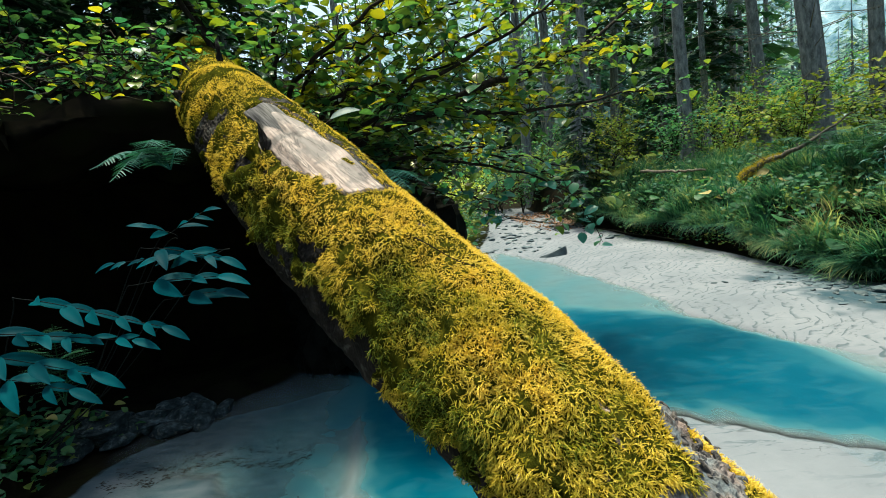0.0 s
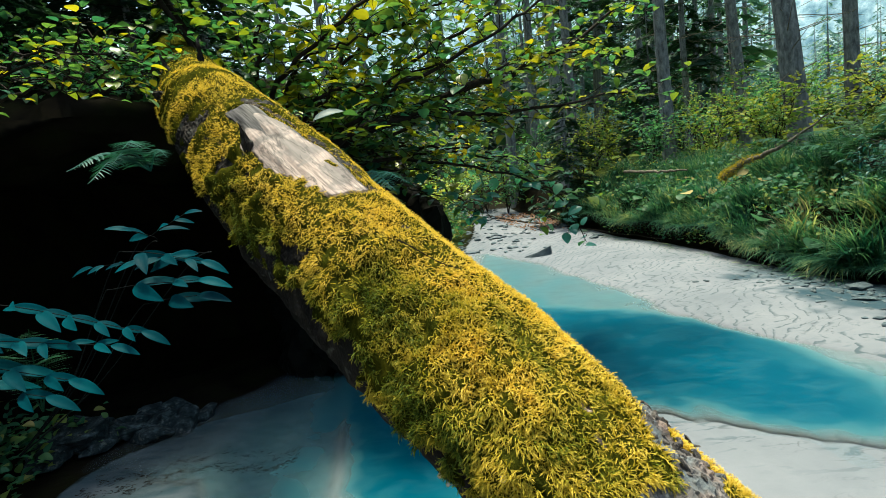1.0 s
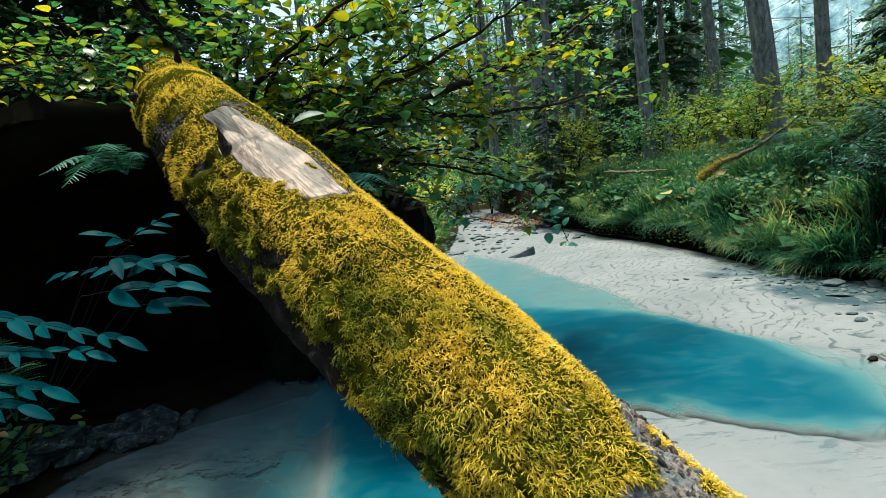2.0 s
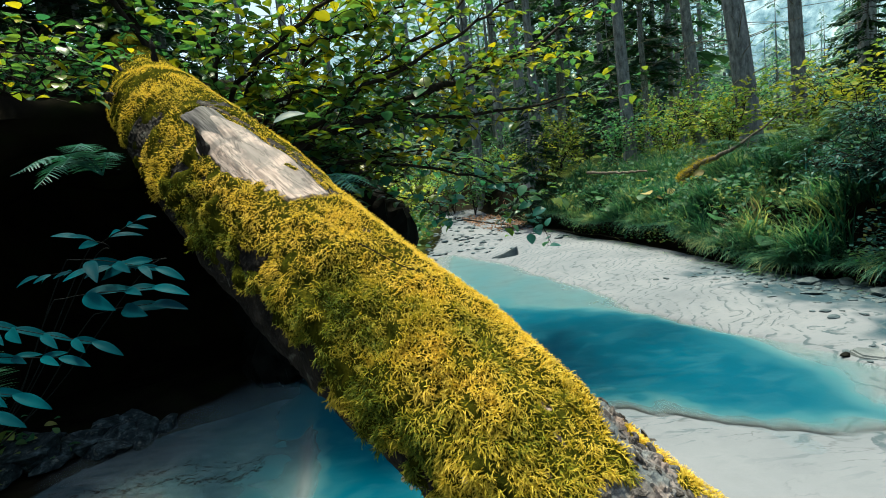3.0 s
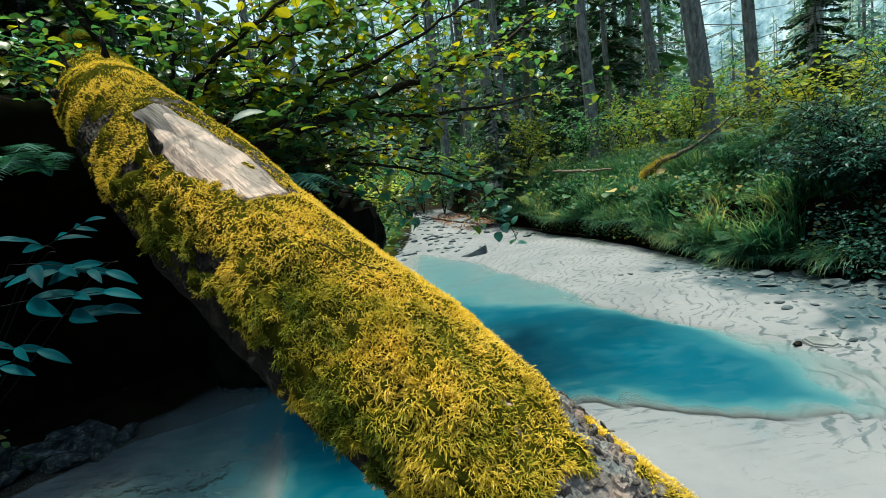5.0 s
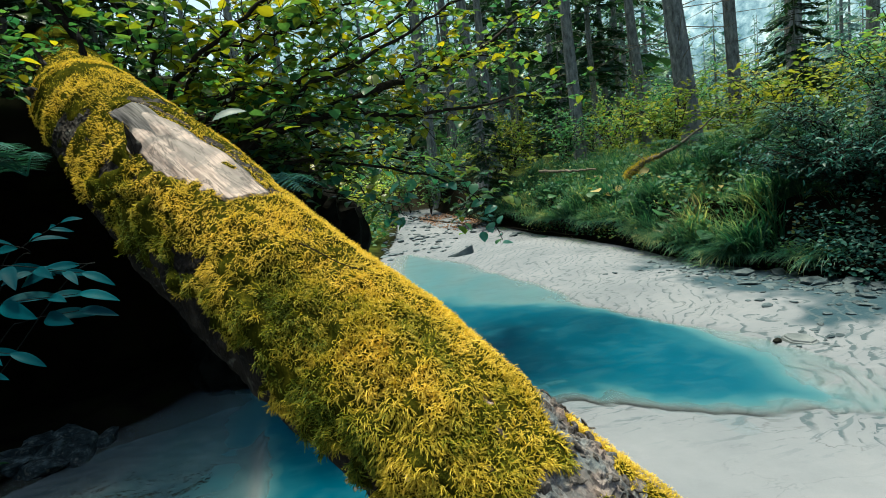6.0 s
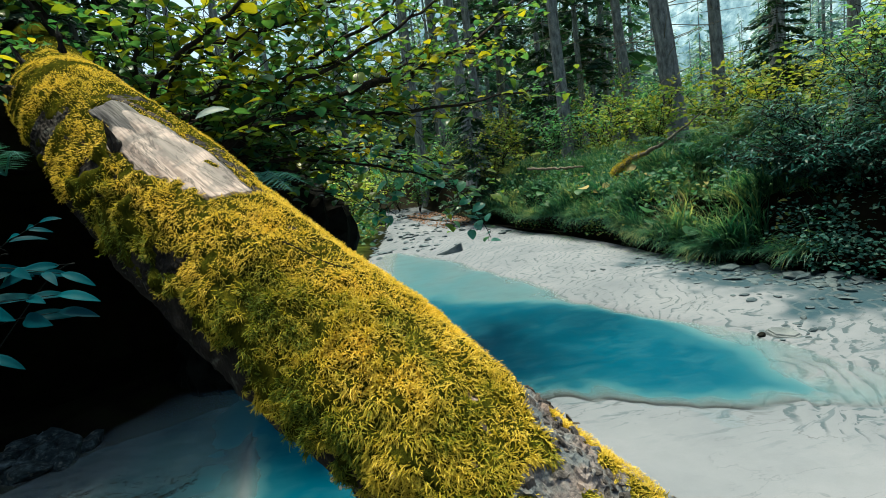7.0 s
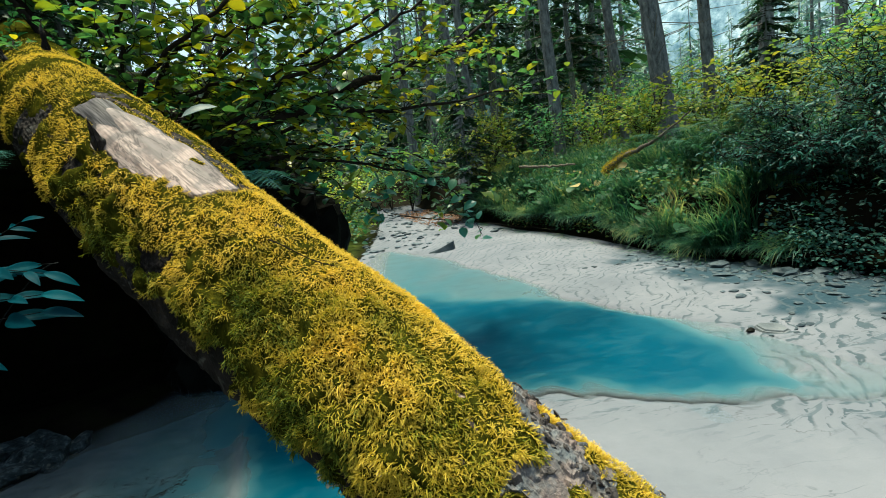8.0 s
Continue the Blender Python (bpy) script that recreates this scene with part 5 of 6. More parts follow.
def grass(name, label, n, xr, yr, size, foot, seed, mat=M_GRASS, drop=0.0, hang=0.0):
    r = np.random.default_rng(seed)
    y = r.uniform(*yr, n)
    x = foot(y) + r.uniform(*xr, n)
    keep = noise2(x, y, 0.4, seed) + r.uniform(-0.5, 0.5, n) > -0.30
    x, y = x[keep], y[keep]
    near = np.concatenate([np.arange(0, len(x), 26)])        # every blade belongs to a tuft
    home = near[np.minimum(np.arange(len(x)) // 26, len(near) - 1)]
    off = r.normal(0, 0.035, (len(x), 2))
    tuft = r.normal(0, 0.45, (len(x), 2))[home]
    x, y = x[home] + off[:, 0], y[home] + off[:, 1]
    p = np.stack([x, y, turf(x, y) - 0.01], -1)
    d = r.normal(0, 0.55, p.shape)
    d[:, :2] += off * 14 + tuft
    d[:, 2] = r.uniform(0.5, 1.9, len(p))
    d[:, 0] -= drop
    d[:, 2] -= hang
    v, f = spread(blade_shape(), p, frames(d, np.array([0, 0, 1.0]) + r.normal(0, 0.1, p.shape)), r.uniform(*size, len(p)) * (0.85 + 0.4 * noise2(x, y, 0.35, seed + 3)))
    alone(name, mesh_of(name, v, f, mat), label, "grass", kind="stuff")


grass("grass", "long arching green grass covering the bank", 66000, (0.0, 2.6), (4.1, 11.5), (0.18, 0.46), right_foot, 51, drop=0.8)
grass("grass", "short grass between the leafy plants of the bank", 3500, (0.35, 2.2), (2.3, 4.8), (0.15, 0.32), right_foot, 70, drop=0.5)
grass("grass", "short grass on the forest floor", 9000, (2.2, 9), (3, 16), (0.2, 0.45), right_foot, 52)


def herbs(name, label, n, xr, yr, hr, size, foot, seed, mat=M_HERB, shape=HAZEL_LEAF):
    r = np.random.default_rng(seed)
    y = r.uniform(*yr, n)
    x = foot(y) + r.uniform(*xr, n)
    keep = noise2(x, y, 0.45, seed) + r.uniform(-0.7, 0.7, n) > -0.1
    x, y = x[keep], y[keep]
    p = np.stack([x, y, turf(x, y) + r.uniform(*hr, len(x))], -1)
    d = r.normal(0, 1, p.shape) * (1, 1, 0.35)
    v, f = spread(shape, p, frames(d, np.array([-0.3, -0.3, 1.0]) + r.normal(0, 0.3, p.shape)), r.uniform(*size, len(p)))
    alone(name, mesh_of(name, v, f, mat), label, "plants", kind="stuff")


herbs("bank_herbs", "dark leafy plants trailing down the shaded bank", 5200, (-0.02, 0.75), (1.8, 3.9), (-0.25, 0.40), (0.02, 0.048), right_foot, 71, M_ELDER)
herbs("bank_herbs", "dark leaves hanging over the foot of the shaded bank", 3200, (-0.12, 0.25), (1.8, 3.6), (-0.14, 0.16), (0.02, 0.05), right_foot, 72, M_ELDER)
herbs("bank_herbs", "mixed broad-leaved herbs growing through the grass", 3600, (0.05, 3.0), (3.4, 11), (0.05, 0.36), (0.04, 0.10), right_foot, 61)
herbs("bank_herbs", "leafy plants on the low bank upstream", 4600, (-3.5, 0.05), (9.2, 17), (0.05, 0.5), (0.06, 0.14), left_foot, 68)
grass("grass", "long grass on the low bank upstream", 4200, (-3.0, -0.5), (8.8, 17), (0.25, 0.55), left_foot, 69)
herbs("bank_herbs", "leafy plants on the bank behind the boulder", 1300, (-1.5, -0.30), (7.6, 9.8), (0.02, 0.4), (0.04, 0.10), left_foot, 65)
herbs("low_herbs", "small leafy plants at the bank's foot", 2000, (0.12, 0.7), (3.8, 9), (0.0, 0.35), (0.03, 0.08), right_foot, 62)
grass("grass", "long grass on the banks downstream", 7000, (0.2, 3.0), (-4, 2.2), (0.25, 0.5), right_foot, 57)
grass("grass", "long grass on the banks downstream", 6000, (-3.0, -0.3), (-4, 1.0), (0.2, 0.45), left_foot, 58)
herbs("shade_herbs", "dark leafy plants on the shaded bank", 3600, (-1.6, 0.05), (1.2, 2.7), (0.02, 0.30), (0.03, 0.07), left_foot, 63)
grass("shade_grass", "sparse grass on the shaded bank", 900, (-2.2, -0.1), (0.8, 2.2), (0.12, 0.28), left_foot, 64)


def stick(name, pts, r0, r1, label, mat, seed):
    r = np.random.default_rng(seed)
    line = smooth_line(pts, 20)
    line[1:-1] += r.normal(0, 0.008, (18, 3))
    v, f = tube(line, np.linspace(r0, r1, 20), 8, 0.2, r)
    return alone(name, mesh_of(name, v, f, mat), label, "branch")


def mossy_branch(pts, r0, r1, label, seed):
    """A dead branch with a sleeve of moss on its thick end."""
    r = np.random.default_rng(seed)
    line = smooth_line(pts, 24)
    line[1:-1] += r.normal(0, 0.012, (22, 3))
    ob = thing("fallen_branch", label, "branch", line[0])
    v, f = tube(line - line[0], np.linspace(r0, r1, 24), 9, 0.2, r)
    part("wood", mesh_of("wood", v, f, M_GREYWOOD), ob)
    for k, ln in ((9, 0.30), (14, 0.22), (18, 0.26)):
        d = unit(r.normal(0, 1, 3) + (0, 0, 0.4))
        v, f = tube(line[k] - line[0] + np.outer(np.linspace(0, ln, 5), d) + r.normal(0, 0.006, (5, 3)), np.linspace(0.008, 0.002, 5), 5)
        part("twig", mesh_of("twig", v, f, M_GREYWOOD), ob)
    n = 1500
    u = r.uniform(0, 1, n) ** 1.6 * 0.5
    i = (u * 22).astype(int)
    out = unit(r.normal(0, 1, (n, 3)) + (0, 0, 0.5))
    at = line[i] + (line[i + 1] - line[i]) * r.uniform(0, 1, (n, 1)) + out * np.linspace(r0, r1, 24)[i][:, None] - line[0]
    v, f = spread(SPRIG, at, frames(out + r.normal(0, 0.5, at.shape), r.normal(0, 1, at.shape)), r.uniform(0.025, 0.05, n))
    me = mesh_of("moss", v, f, M_MOSS, False)
    attribute(me, "tone", np.repeat(0.35 + r.uniform(-0.2, 0.25, n), len(SPRIG[0])))
    part("moss", me, ob, "yellow-green moss sleeve", kind="stuff")


mossy_branch([(4.16, 6.95, 0.98), (4.36, 6.80, 1.16), (4.66, 6.4, 1.36), (5.10, 6.22, 1.68)], 0.05, 0.009, "dead branch with a mossy base sticking out of the bank's grass", 1)
stick("fallen_branch", [(3.80, 9.5, 1.22), (4.0, 8.6, 1.16), (4.22, 8.0, 1.14)], 0.03, 0.016, "dead pale branch lying in the grass", M_GREYWOOD, 2)


grass("grass", "grass hanging over the bank's lip", 8400, (-0.10, 0.15), (3.4, 10.5), (0.12, 0.34), right_foot, 59, drop=1.2, hang=1.3)
herbs("lip_herbs", "leafy plants hanging over the bank's lip", 2700, (-0.10, 0.22), (3.7, 9.5), (-0.25, 0.12), (0.02, 0.055), right_foot, 67)


BIGLEAF = leaf_shape(0.48, 0.05, 0.10)
M_DRYLEAF = leafy("withered_leaf", [(0.0, (0.40, 0.33, 0.13)), (1.0, (0.55, 0.46, 0.20))], 0.4, 0.6, single=True)
M_PALELEAF = leafy("pale_leaf_back", [(0.0, (0.05, 0.11, 0.115)), (1.0, (0.08, 0.15, 0.15))], 0.3, 0.5, single=True)


def butterbur(x, y, z, leaves, mat, label, size, seed):
    """Broad leaves on stalks from one root."""
    r = np.random.default_rng(seed)
    ob = thing("butterbur", label, "plant", (x, y, float(height(x, y))), "butterburs")
    me = mesh_of("leaf", *BIGLEAF, mat, True)
    for k in range(leaves):
        d = unit(np.array([r.normal(-0.2, 0.7), r.normal(-0.3, 0.7), r.uniform(-0.2, 0.15)]))
        p0 = np.array([r.normal(0, 0.08), r.normal(0, 0.08), z - float(height(x, y)) + r.normal(0, 0.05)])
        m = np.eye(4)
        m[:3, :3], m[:3, 3] = frames(d, np.array([-0.2, -0.5, 1.0]) + r.normal(0, 0.15, 3)) * size * r.uniform(0.7, 1.1), p0
        part("leaf", me, ob).matrix_local = Matrix(m.tolist())
        tv, tf = tube(smooth_line([(0, 0, -0.05), p0 * (0.4, 0.4, 0.6), p0], 8), np.linspace(0.006, 0.003, 8), 5)
        part("stalk", mesh_of("stalk", tv, tf, M_GRASS), ob)
    return ob


butterbur(4.40, 6.75, 1.04, 3, M_DRYLEAF, "withered yellow butterbur leaves in the grass", 0.20, 1)
butterbur(3.98, 7.15, 0.76, 3, M_DRYLEAF, "withered yellow butterbur leaves in the grass", 0.19, 2)
butterbur(3.98, 8.5, 0.62, 4, M_HERB_ONE, "broad green butterbur leaves under the bank's lip", 0.24, 3)
butterbur(4.05, 7.8, 0.80, 3, M_HERB_ONE, "broad green butterbur leaves under the bank's lip", 0.22, 4)
butterbur(4.3, 5.6, 0.75, 4, M_HERB_ONE, "broad green butterbur leaves in the grass", 0.22, 5)
butterbur(4.6, 4.2, 0.70, 5, M_HERB_ONE, "broad green butterbur leaves in the grass", 0.24, 6)
butterbur(4.75, 3.2, 0.65, 5, M_HERB_ONE, "broad green butterbur leaves in the grass", 0.24, 7)

for k in range(11):
    y = 4.6 + 0.42 * k + rng.uniform(-0.12, 0.12)
    x = float(right_foot(y)) + rng.uniform(0.10, 0.30)
    butterbur(x, y, float(turf(x, y)) + rng.uniform(0.02, 0.16), int(rng.integers(3, 6)), M_HERB_ONE, "broad green butterbur leaves on the bank's edge", rng.uniform(0.15, 0.24), 20 + k)

# a tuft of dry straw-coloured grass at the bank's foot
M_STRAW = leafy("dry_grass", [(0.0, (0.16, 0.15, 0.10)), (1.0, (0.42, 0.38, 0.27))], 0.3, 0.6)
grass("dry_grass", "tuft of dry straw-coloured grass hanging from the bank", 380, (0.02, 0.25), (4.9, 5.45), (0.15, 0.32), right_foot, 55, M_STRAW, 1.2)

M_BROWN = leafy("leaf_litter", [(0.0, (0.10, 0.05, 0.03)), (1.0, (0.30, 0.17, 0.11))], 0.15, 0.7)
herbs("leaf_litter", "reddish-brown fallen leaves below the far bank", 1800, (-0.9, 0.25), (10.8, 14.5), (0.0, 0.03), (0.04, 0.09), right_foot, 66, M_BROWN)
stick("root", [(1.75, 14.2, 0.34), (2.3, 12.6, 0.24), (2.95, 11.2, 0.17), (3.35, 9.6, 0.12), (3.7, 7.8, 0.10)], 0.022, 0.010, "long thin dark root lying across the silt", M_TWIG, 5)
pale = part("leaf", mesh_of("leaf", *leaf_shape(0.17, 0.06, 0.03), M_PALELEAF, True), hazel, "pale leaf showing its underside")
m = np.eye(4)
m[:3, :3] = frames(np.array([0.14, 0.05, 0.045]), (0.1, -0.8, 1.0)) * 0.12
m[:3, 3] = np.array([-0.36, 1.80, 1.51]) - np.array(HZ)
pale.matrix_local = Matrix(m.tolist())
stick("hazel_twig", [(-0.9, 3.0, 1.35), (-0.7, 2.4, 1.42), (-0.45, 1.95, 1.49), (-0.35, 1.80, 1.51)], 0.008, 0.002, "thin dark twig carrying a pale leaf", M_TWIG, 6)

# dark litter washed onto the silt below the hollow
r = np.random.default_rng(77)
litter = []
for k in range(520):
    x = r.uniform(-1.75, -0.75)
    y = 2.28 + 0.10 * (x + 1.2) + 0.05 * math.sin(x * 9) + 0.02 * math.sin(x * 31) + 0.12 * (k % 3 == 0) + r.normal(0, 0.016 if k % 4 else 0.06)
    p0 = np.array([x, y, max(float(height(x, y)), 0.0) + 0.001])
    an, ln = r.normal(0.1, 0.7), r.uniform(0.006, 0.030)
    w = np.array([math.cos(an), math.sin(an), 0.0])
    litter.append(tube(p0 + np.outer(np.linspace(-0.5, 0.5, 4) * ln, w) + r.normal(0, 0.002, (4, 3)), np.array([0.0004, 0.0013, 0.0011, 0.0004]), 4))
alone("leaf_litter", mesh_of("leaf_litter", *joined(litter), M_TWIG), "dark twigs and litter washed onto the pale silt", "litter", kind="stuff")

# ---- spruces ----
def twig_shape():
    v, f = [], []
    for k, (y, w) in enumerate([(0.0, 0.12), (0.3, 0.26), (0.6, 0.2)]):
        n = len(v)
        v += [(0, y, 0), (-w, y + 0.28, -0.05), (0, y + 0.42, 0.01), (w, y + 0.28, -0.05)]
        f += [(n, n + 2, n + 1), (n, n + 3, n + 2)]
    return np.array(v, float), np.array(f)


TWIG = twig_shape()


def spruce(radius, tall, clear, seed, label="tall straight spruce with grey scaly bark", dense=1.0):
    """A spruce on the origin: trunk, dead lower twigs, and drooping boughs from the height clear up."""
    r = np.random.default_rng(seed)
    ob = thing("spruce_tree", label, "tree", (0, 0, 0), "spruces")
    z = np.concatenate([[-0.4, 0.0, 0.15, 0.4], np.linspace(0.8, tall, 26)])
    line = np.stack([0.03 * noise2(z, z * 0 + seed, 2.5, 1), 0.03 * noise2(z, z * 0 + seed, 2.5, 2), z], -1)
    rad = radius * np.interp(z, [-0.4, 0, 0.15, 0.5, tall], [1.6, 1.45, 1.2, 1.05, 0.06])
    tv, tf = tube(line, rad, 18, 0.03, r)
    part("trunk", mesh_of("trunk", tv, tf, M_TRUNK), ob)
    dead = []
    for k in range(int((clear + 1.5) / 0.36) * 5):
        h = 0.9 + 0.36 * (k // 5) + r.normal(0, 0.02)
        a = k % 5 * 1.26 + r.uniform(0, 0.9)
        ln = r.uniform(0.04, 0.25) if r.uniform() < 0.6 else r.uniform(0.4, 1.7)
        d = np.array([math.cos(a), math.sin(a), r.uniform(-0.35, 0.25)])
        l2 = np.array([0, 0, h]) + np.outer(np.linspace(radius * 0.7, ln + radius, 5), d)
        dead.append(tube(l2, np.linspace(0.011, 0.002, 5), 4))
    part("dead_twig_mass", mesh_of("dead_twig_mass", *joined(dead), M_GREYWOOD), ob, "short dead twigs", kind="stuff")
    P, W, S, bough = [], [], [], []
    for k in range(int(70 * dense)):
        h = clear + (tall - clear) * (k + r.uniform()) / (70 * dense)
        a = r.uniform(0, 2 * math.pi)
        ln = (0.5 + 2.0 * (1 - (h - clear) / (tall - clear)) ** 0.8) * r.uniform(0.7, 1.15)
        d = np.array([math.cos(a), math.sin(a), 0])
        u = np.linspace(0, 1, 7)
        l2 = np.array([0, 0, h]) + np.outer(u * ln, d) + np.outer(-0.35 * ln * u ** 1.5 + 0.12 * ln * u ** 3, (0, 0, 1))
        bough.append(tube(l2, np.linspace(0.018, 0.003, 7), 4))
        m = int(22 * ln)
        for q in range(m):
            t = r.uniform(0.12, 1.0)
            i = t * 5.99
            p = l2[int(i)] * (1 - i % 1) + l2[int(i) + 1] * (i % 1)
            sg = r.choice((-1, 1))
            w = unit(d * 0.7 + np.array([-d[1], d[0], 0]) * sg * r.uniform(0.1, 1.0) + (0, 0, r.uniform(-0.7, 0.0)))
            P.append(p), W.append(w), S.append(r.uniform(0.22, 0.5))
    P, W, S = np.array(P), np.array(W), np.array(S)
    nv, nf = spread(TWIG, P, frames(W, np.array([0, 0, 1.0]) + r.normal(0, 0.3, P.shape)), S)
    part("bough_mass", mesh_of("bough_mass", *joined(bough), M_TWIG), ob, kind="stuff")
    part("crown", mesh_of("crown", nv, nf, M_NEEDLE, False), ob, "drooping dark green needle sprays", kind="stuff")
    return ob


TREES = [spruce(0.20, 20, 8.0, 71, dense=0.2), spruce(0.16, 18, 7.0, 72, dense=0.2), spruce(0.15, 15, 3.0, 73, dense=1.2), spruce(0.10, 9, 0.9, 74, "young spruce with green boughs to the ground", 1.2)]


def plant(kind, x, y, lean=0.0, size=1.0, turn=0.0, z=None, used=[]):
    m = pose(x, y, float(height(x, y)) if z is None else z, 0, lean, 0) @ pose(0, 0, 0, 0, 0, turn)
    ob = TREES[kind]
    if kind not in used:
        used.append(kind)
        ob.matrix_basis = m @ Matrix.Scale(size, 4)
        return ob
    c = copy_thing(ob, m)
    c.scale = (size, size, size)
    return c


plant(0, 6.55, 8.6, -6, 0.88)
plant(1, 7.85, 12.1, -4, 0.8, 40)
plant(1, 8.4, 9.65, -1.5, 0.82, 100)
plant(1, 10.5, 10.2, -1, 1.08, 160)
plant(1, 14.5, 11.7, -1, 1.0, 230)
plant(0, 5.5, 11.2, -1, 0.72, 70)
plant(0, 3.7, 13.2, -2, 0.8, 130)
plant(1, 7.0, 15.5, -2, 0.7, 20)
plant(1, 8.9, 14.0, -3, 0.6, 70)
plant(1, 2.9, 16.5, 0, 1.0, 70)
plant(0, 4.7, 15.5, -1, 0.75, 200)
plant(1, 4.2, 18.5, 0, 1.1, 300)
for x, y, z, k in [(-2.3, 4.4, 2.05, 0.34), (-3.2, 3.7, 2.2, 0.36), (-1.9, 4.9, 2.1, 0.33), (-2.6, 4.5, 2.2, 0.42), (-3.3, 3.9, 2.3, 0.5), (-2.5, 3.05, 1.75, 0.24), (-2.95, 2.85, 1.6, 0.32)]:
    plant(3, x, y, 0, k, rng.uniform(0, 360), z)
placed = []
for k in range(900):
    if len(placed) >= 54:
        break
    x, y = rng.uniform(-26, 40), rng.uniform(-14, 44)
    r0, l0 = x - float(right_foot(y)), float(left_foot(y)) - x
    if max(r0, l0) < 2.0 or (-6 < y < 19 and -9 < x < 17) or math.hypot(x, y) < 5.5 or (0.52 < math.atan2(x, y) < 1.4 and math.hypot(x, y) < 60) or (l0 > 0 and l0 < 3.0 and y < 8):
        continue
    if -0.5 < y < 12 and abs((x - 0.1) * 0.81 + (y - 0.9) * 0.59) < 3.2 and x < 2:       # an open gap in the canopy lets the sun onto the log
        continue
    if any(math.hypot(x - px, y - py) < 2.3 for px, py in placed):
        continue
    placed.append((x, y))
    plant(int(rng.choice([0, 1, 2, 2, 3])), x, y, rng.uniform(-2, 2), rng.uniform(0.8, 1.25), rng.uniform(0, 360))
for x, y, k in [(7.0, 6.8, 0.3), (6.2, 13.5, 0.5), (3.2, 11.2, 0.35)]:
    plant(3, x, y, 0, k, rng.uniform(0, 360))

# ---- dark shrubs on the lip of the overhang ----
for k, (x, y, z) in enumerate([(-2.25, 3.05, 1.85), (-1.75, 3.10, 1.75), (-1.45, 3.35, 1.8), (-2.7, 3.3, 1.8)]):
    r = np.random.default_rng(850 + k)
    lim = []
    for q in range(5):
        o = r.normal(0, 0.28, 2) + (0.0, -0.12)
        lim.append(([(x, y, z), (x + o[0] * 0.5, y + o[1] * 0.5, z + 0.22), (x + o[0], y + o[1], z + r.uniform(0.15, 0.55))], 0.008))
    bush("bilberry_bush", "dark leafy bilberry bush on the shaded bank", "bush", lim, M_HERB, None, HAZEL_LEAF, (0.03, 0.06), 22, 0.015, 0, 860 + k, 0.007, 0.8, "bilberries", 0.035, (0.12, 0.3))

# ---- low plants on the overhang's top and lip ----
r = np.random.default_rng(97)
at = OVER_TOP[r.integers(0, len(OVER_TOP), 1800)] + r.normal(0, 0.03, (1800, 3)) + (0, 0.02, 0.05)
way = r.normal(0, 1, at.shape) * (1, 1, 0.35) + (0, -0.5, -0.2)
v, f = spread(HAZEL_LEAF, at, frames(way, np.array([0, -0.3, 1.0]) + r.normal(0, 0.3, at.shape)), r.uniform(0.025, 0.06, len(at)))
alone("overhang_herbs", mesh_of("overhang_herbs", v, f, M_HERB), "low dark leafy plants trailing over the overhang", "plants", kind="stuff")

# ---- woods on the far slopes ----
def far_woods(name, label, spots, seed, mat=M_NEEDLE, n=100, fine=1.0):
    r = np.random.default_rng(seed)
    P, W, S, trunks = [], [], [], []
    for x, y in spots:
        z, tall = float(height(x, y)), r.uniform(9, 17) * (1.5 if math.hypot(x, y) > 105 else 1)
        trunks.append(tube(np.array([(x, y, z - 0.3), (x, y, z + tall * 0.5), (x, y, z + tall)]), np.array([0.2, 0.13, 0.02]), 5))
        h = r.uniform(0.12, 1.0, n)
        a = r.uniform(0, 2 * math.pi, n)
        rad = (1 - h) * tall * 0.2 * r.uniform(0.2, 0.8, n)
        d = np.stack([np.cos(a), np.sin(a), np.zeros(n)], -1)
        P.append(np.array([x, y, z]) + d * rad[:, None] + np.outer(h * tall, (0, 0, 1)))
        W.append(d + (0, 0, -0.45))
        S.append(fine * (0.5 + (1 - h) * tall * 0.13) * r.uniform(0.7, 1.2, n))
    P, W, S = np.concatenate(P), np.concatenate(W), np.concatenate(S)
    v, f = spread(TWIG, P, frames(W, np.array([0, 0, 1.0]) + r.normal(0, 0.3, P.shape)), S)
    ob = alone(name, mesh_of(name, v, f, mat, False), label, "forest", kind="stuff")
    part("stem_mass", mesh_of("stem_mass", *joined(trunks), M_TRUNK), ob, kind="stuff")


spots = []
for k in range(4000):
    if len(spots) >= 310:
        break
    x, y = rng.uniform(-60, 75), rng.uniform(-30, 85)
    if math.hypot(x - 3, y - 5) < 24 or (0.60 < math.atan2(x, y) < 1.5) or any(abs(x - px) + abs(y - py) < 3.0 for px, py in spots):
        continue
    spots.append((x, y))
stand = []
for k in range(900):                      # a darker stand closes the view up the creek
    if len(stand) >= 120:
        break
    an, di = rng.uniform(-0.15, 0.58), rng.uniform(30, 75)
    x, y = di * math.sin(an), di * math.cos(an)
    if any(abs(x - px) + abs(y - py) < 2.6 for px, py in stand):
        continue
    stand.append((x, y))
haze = []
for k in range(2000):
    if len(haze) >= 135:
        break
    an, di = rng.uniform(0.45, 1.45), rng.uniform(48, 120)
    x, y = di * math.sin(an), di * math.cos(an)
    if (an > 0.55 and rng.uniform() < 0.6) or any(abs(x - px) + abs(y - py) < 4.0 for px, py in haze):
        continue
    haze.append((x, y))
for k in range(90):
    an, di = rng.uniform(0.55, 1.1), rng.uniform(120, 225)
    haze.append((di * math.sin(an), di * math.cos(an)))
far_woods("far_woods", "far spruces beyond the forest edge, coloured as if in sunlit haze", haze, 901, M_FARNEEDLE)
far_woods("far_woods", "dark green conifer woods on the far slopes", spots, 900)
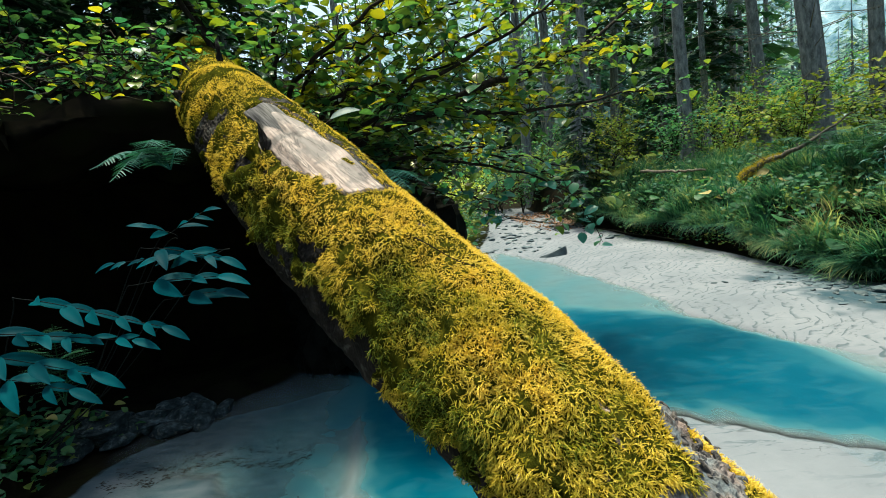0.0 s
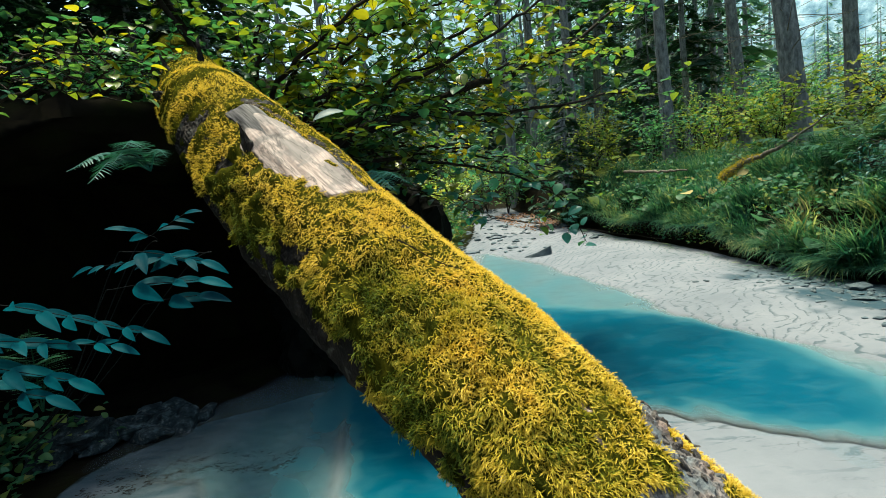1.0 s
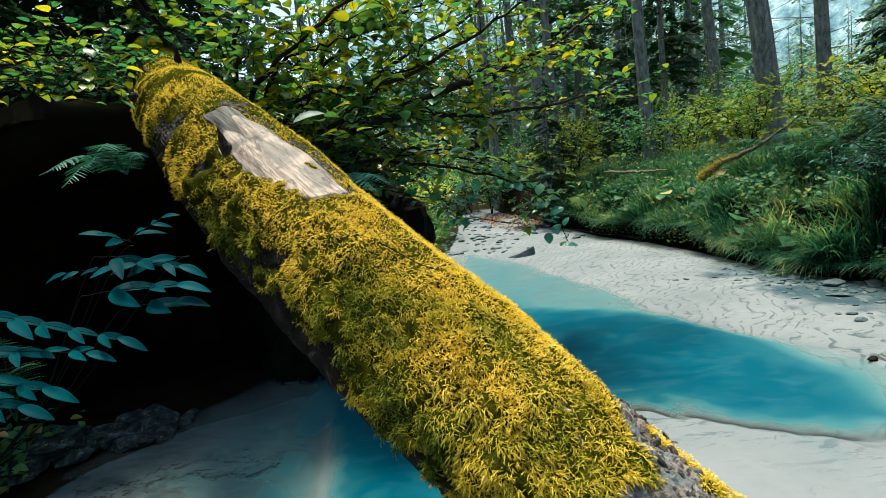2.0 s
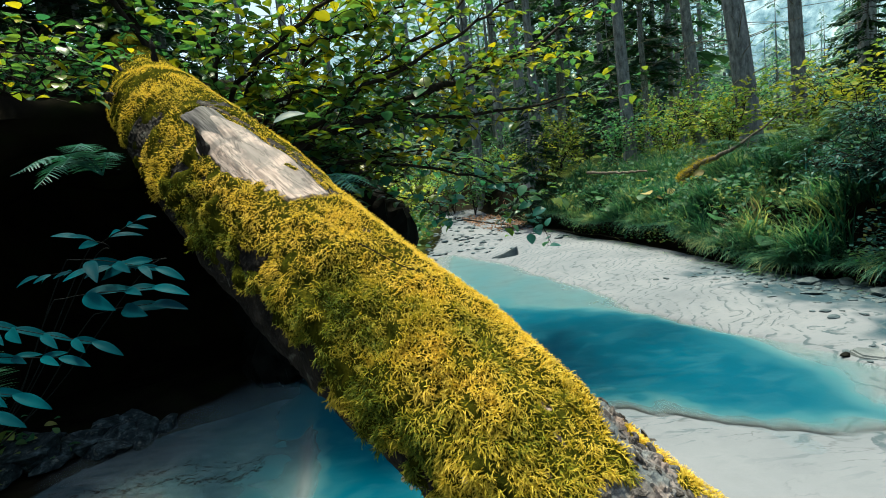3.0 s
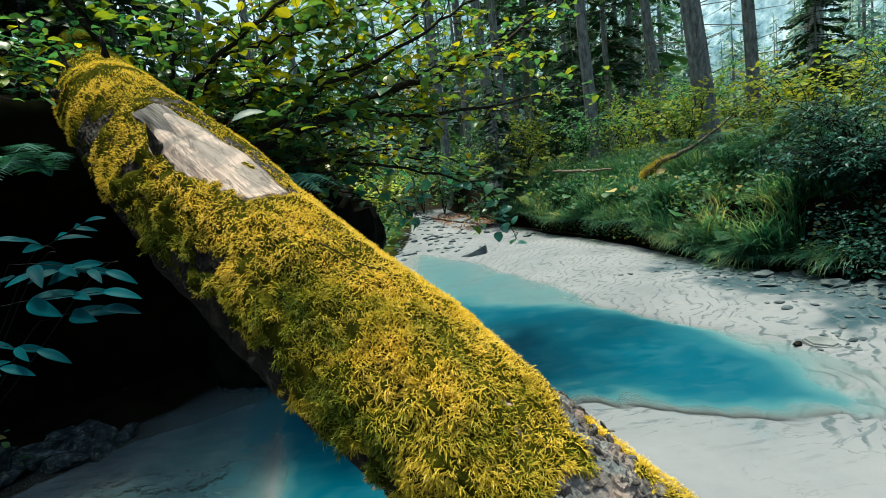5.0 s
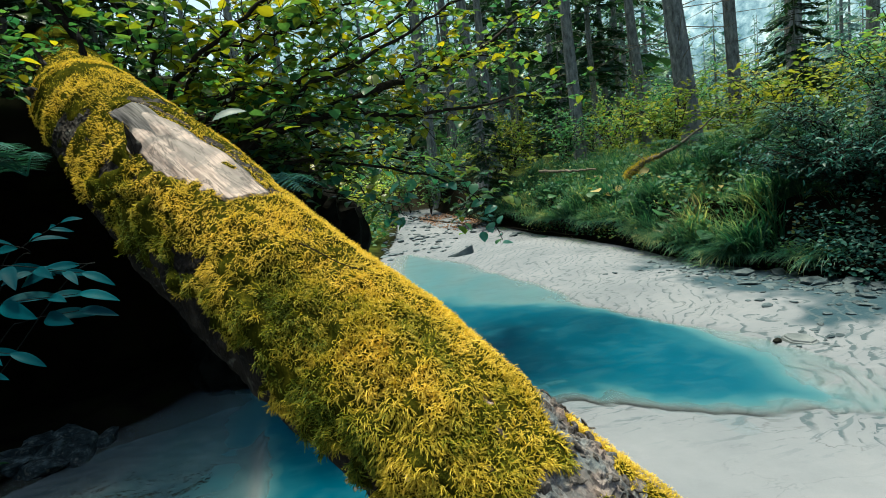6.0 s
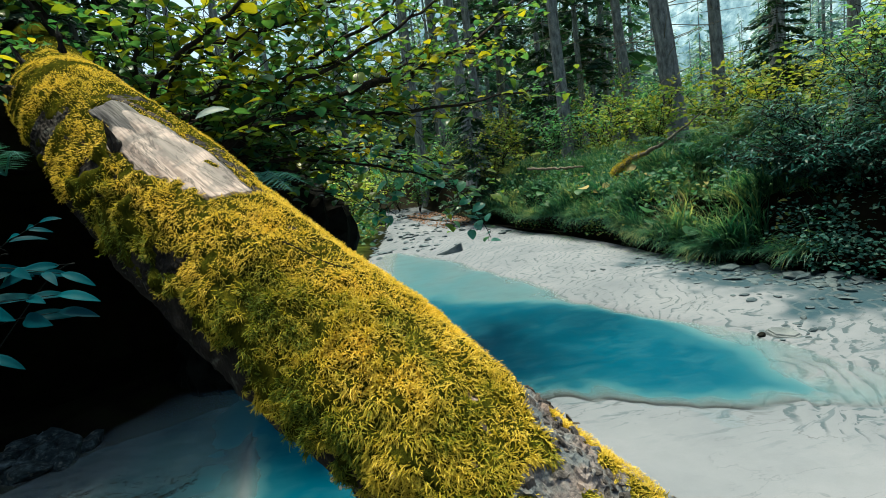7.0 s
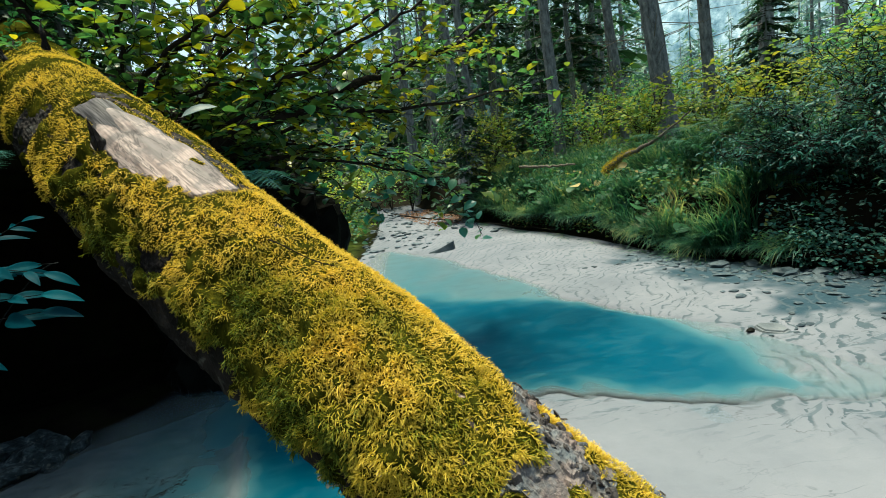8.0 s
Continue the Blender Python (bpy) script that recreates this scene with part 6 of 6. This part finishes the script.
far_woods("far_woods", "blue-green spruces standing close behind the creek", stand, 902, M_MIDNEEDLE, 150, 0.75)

# ---- the mountainside beyond the valley ----
def hillside_material():
    m, nt, p = material("painted_haze_hillside")
    # pale blue stops paint haze and bright sky gaps onto the slope
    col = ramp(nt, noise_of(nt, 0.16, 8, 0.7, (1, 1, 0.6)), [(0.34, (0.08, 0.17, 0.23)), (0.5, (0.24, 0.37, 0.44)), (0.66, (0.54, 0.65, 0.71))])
    nt.links.new(col, p.inputs["Base Color"])
    p.inputs["Roughness"].default_value = 1.0
    return m


hu, hv, hf = grid(np.linspace(-0.1, 1.7, 90), np.linspace(0, 1, 40))
far = 235 + 90 * hv + 1.5 * noise2(hu * 30, hv * 12, 1, 91)
tall = 125 * hv * (1 + 0.15 * noise2(hu * 5, hv * 0, 1, 92)) + 1.0 * noise2(hu * 60, hv * 30, 1, 93)
alone("backdrop", mesh_of("backdrop", np.stack([far * np.sin(hu), far * np.cos(hu), tall - 2], -1), hf, hillside_material()), "far mountainside with haze and bright sky gaps painted on", "mountain", kind="structure")

# ---- elder shrubs on the right bank ----
for k, (x, y, h) in enumerate([(4.55, 3.9, 0.95), (4.7, 3.2, 1.1), (4.9, 2.6, 1.2), (5.5, 3.7, 1.3), (6.1, 4.7, 1.2), (4.45, 4.25, 0.5), (4.35, 3.75, 0.5), (4.45, 2.7, 0.8), (4.4, 3.3, 0.65), (4.3, 3.0, 0.5), (4.3, 2.4, 0.7), (5.1, 2.0, 1.2)]):
    r = np.random.default_rng(500 + k)
    z = float(height(x, y))
    lim = []
    for q in range(7):
        o = r.normal(0, 0.42, 2) + (-0.15, -0.1)
        lim.append(([(x, y, z), (x + o[0] * 0.4, y + o[1] * 0.4, z + h * 0.55), (x + o[0], y + o[1], z + h * r.uniform(0.5, 1.0))], 0.011))
    bush("elder_bush", "dark blue-green elder bush on the bank", "bush", lim, M_ELDER, None, LEAFLET, (0.035, 0.075), 20, 0.02, 0, 510 + k, 0.01, 1.1, "elders", 0.024, (0.18, 0.4))

# ---- shrubs of the forest edge ----
EDGE = [(6.0, 6.0, 1.3), (7.6, 5.6, 1.6), (5.6, 8.0, 1.2), (7.2, 10.0, 1.6), (9.2, 8.6, 1.8), (4.8, 10.5, 1.5), (5.2, 3.6, 1.1), (6.2, 4.4, 1.5), (3.6, 11.3, 1.4), (11.0, 12.0, 2.2), (9.0, 6.3, 1.6), (2.4, 15, 2.0), (0.4, 13.5, 2.2), (-0.8, 9.5, 1.3), (8.0, 12.5, 1.5), (10.0, 10.8, 1.6), (6.2, 10.8, 1.4), (12.5, 9.5, 2.0), (8.0, 7.2, 1.3), (14, 14, 2.2), (5.0, 14.5, 1.8), (8.5, 16.5, 2.0)]
UNDERWOOD = [(6.8, 12.2, 2.0), (10.6, 14.0, 2.4), (12.4, 12.6, 2.4), (9.6, 12.4, 1.9), (13.8, 10.6, 2.2), (3.4, 17.5, 2.4), (6.6, 17.8, 2.4), (11.8, 16.4, 2.6), (7.4, 8.6, 1.2), (1.9, 16.0, 1.6), (0.2, 11.2, 1.3), (2.9, 15.4, 1.3), (1.2, 17.0, 1.8)]
for k, (x, y, h) in enumerate(EDGE + UNDERWOOD):
    r = np.random.default_rng(300 + k)
    z = float(height(x, y))
    lim = []
    for q in range(6):
        a = r.uniform(0, 2 * math.pi)
        o = np.array([math.cos(a), math.sin(a)]) * h * r.uniform(0.3, 0.7)
        lim.append(([(x, y, z), (x + o[0] * 0.4, y + o[1] * 0.4, z + h * 0.5), (x + o[0], y + o[1], z + h * r.uniform(0.6, 1.0))], 0.012))
    bush("shrub", "leafy green shrub at the forest edge" if k % 2 else "yellow-green leafy shrub at the forest edge", "bush", lim, M_SHRUB if k % 2 else M_YELLOWBUSH, None, HAZEL_LEAF, (0.05, 0.10), 17, 0.03, 0, 400 + k, 0.01, 0.8, "shrubs", 0.05, (0.25, 0.6))
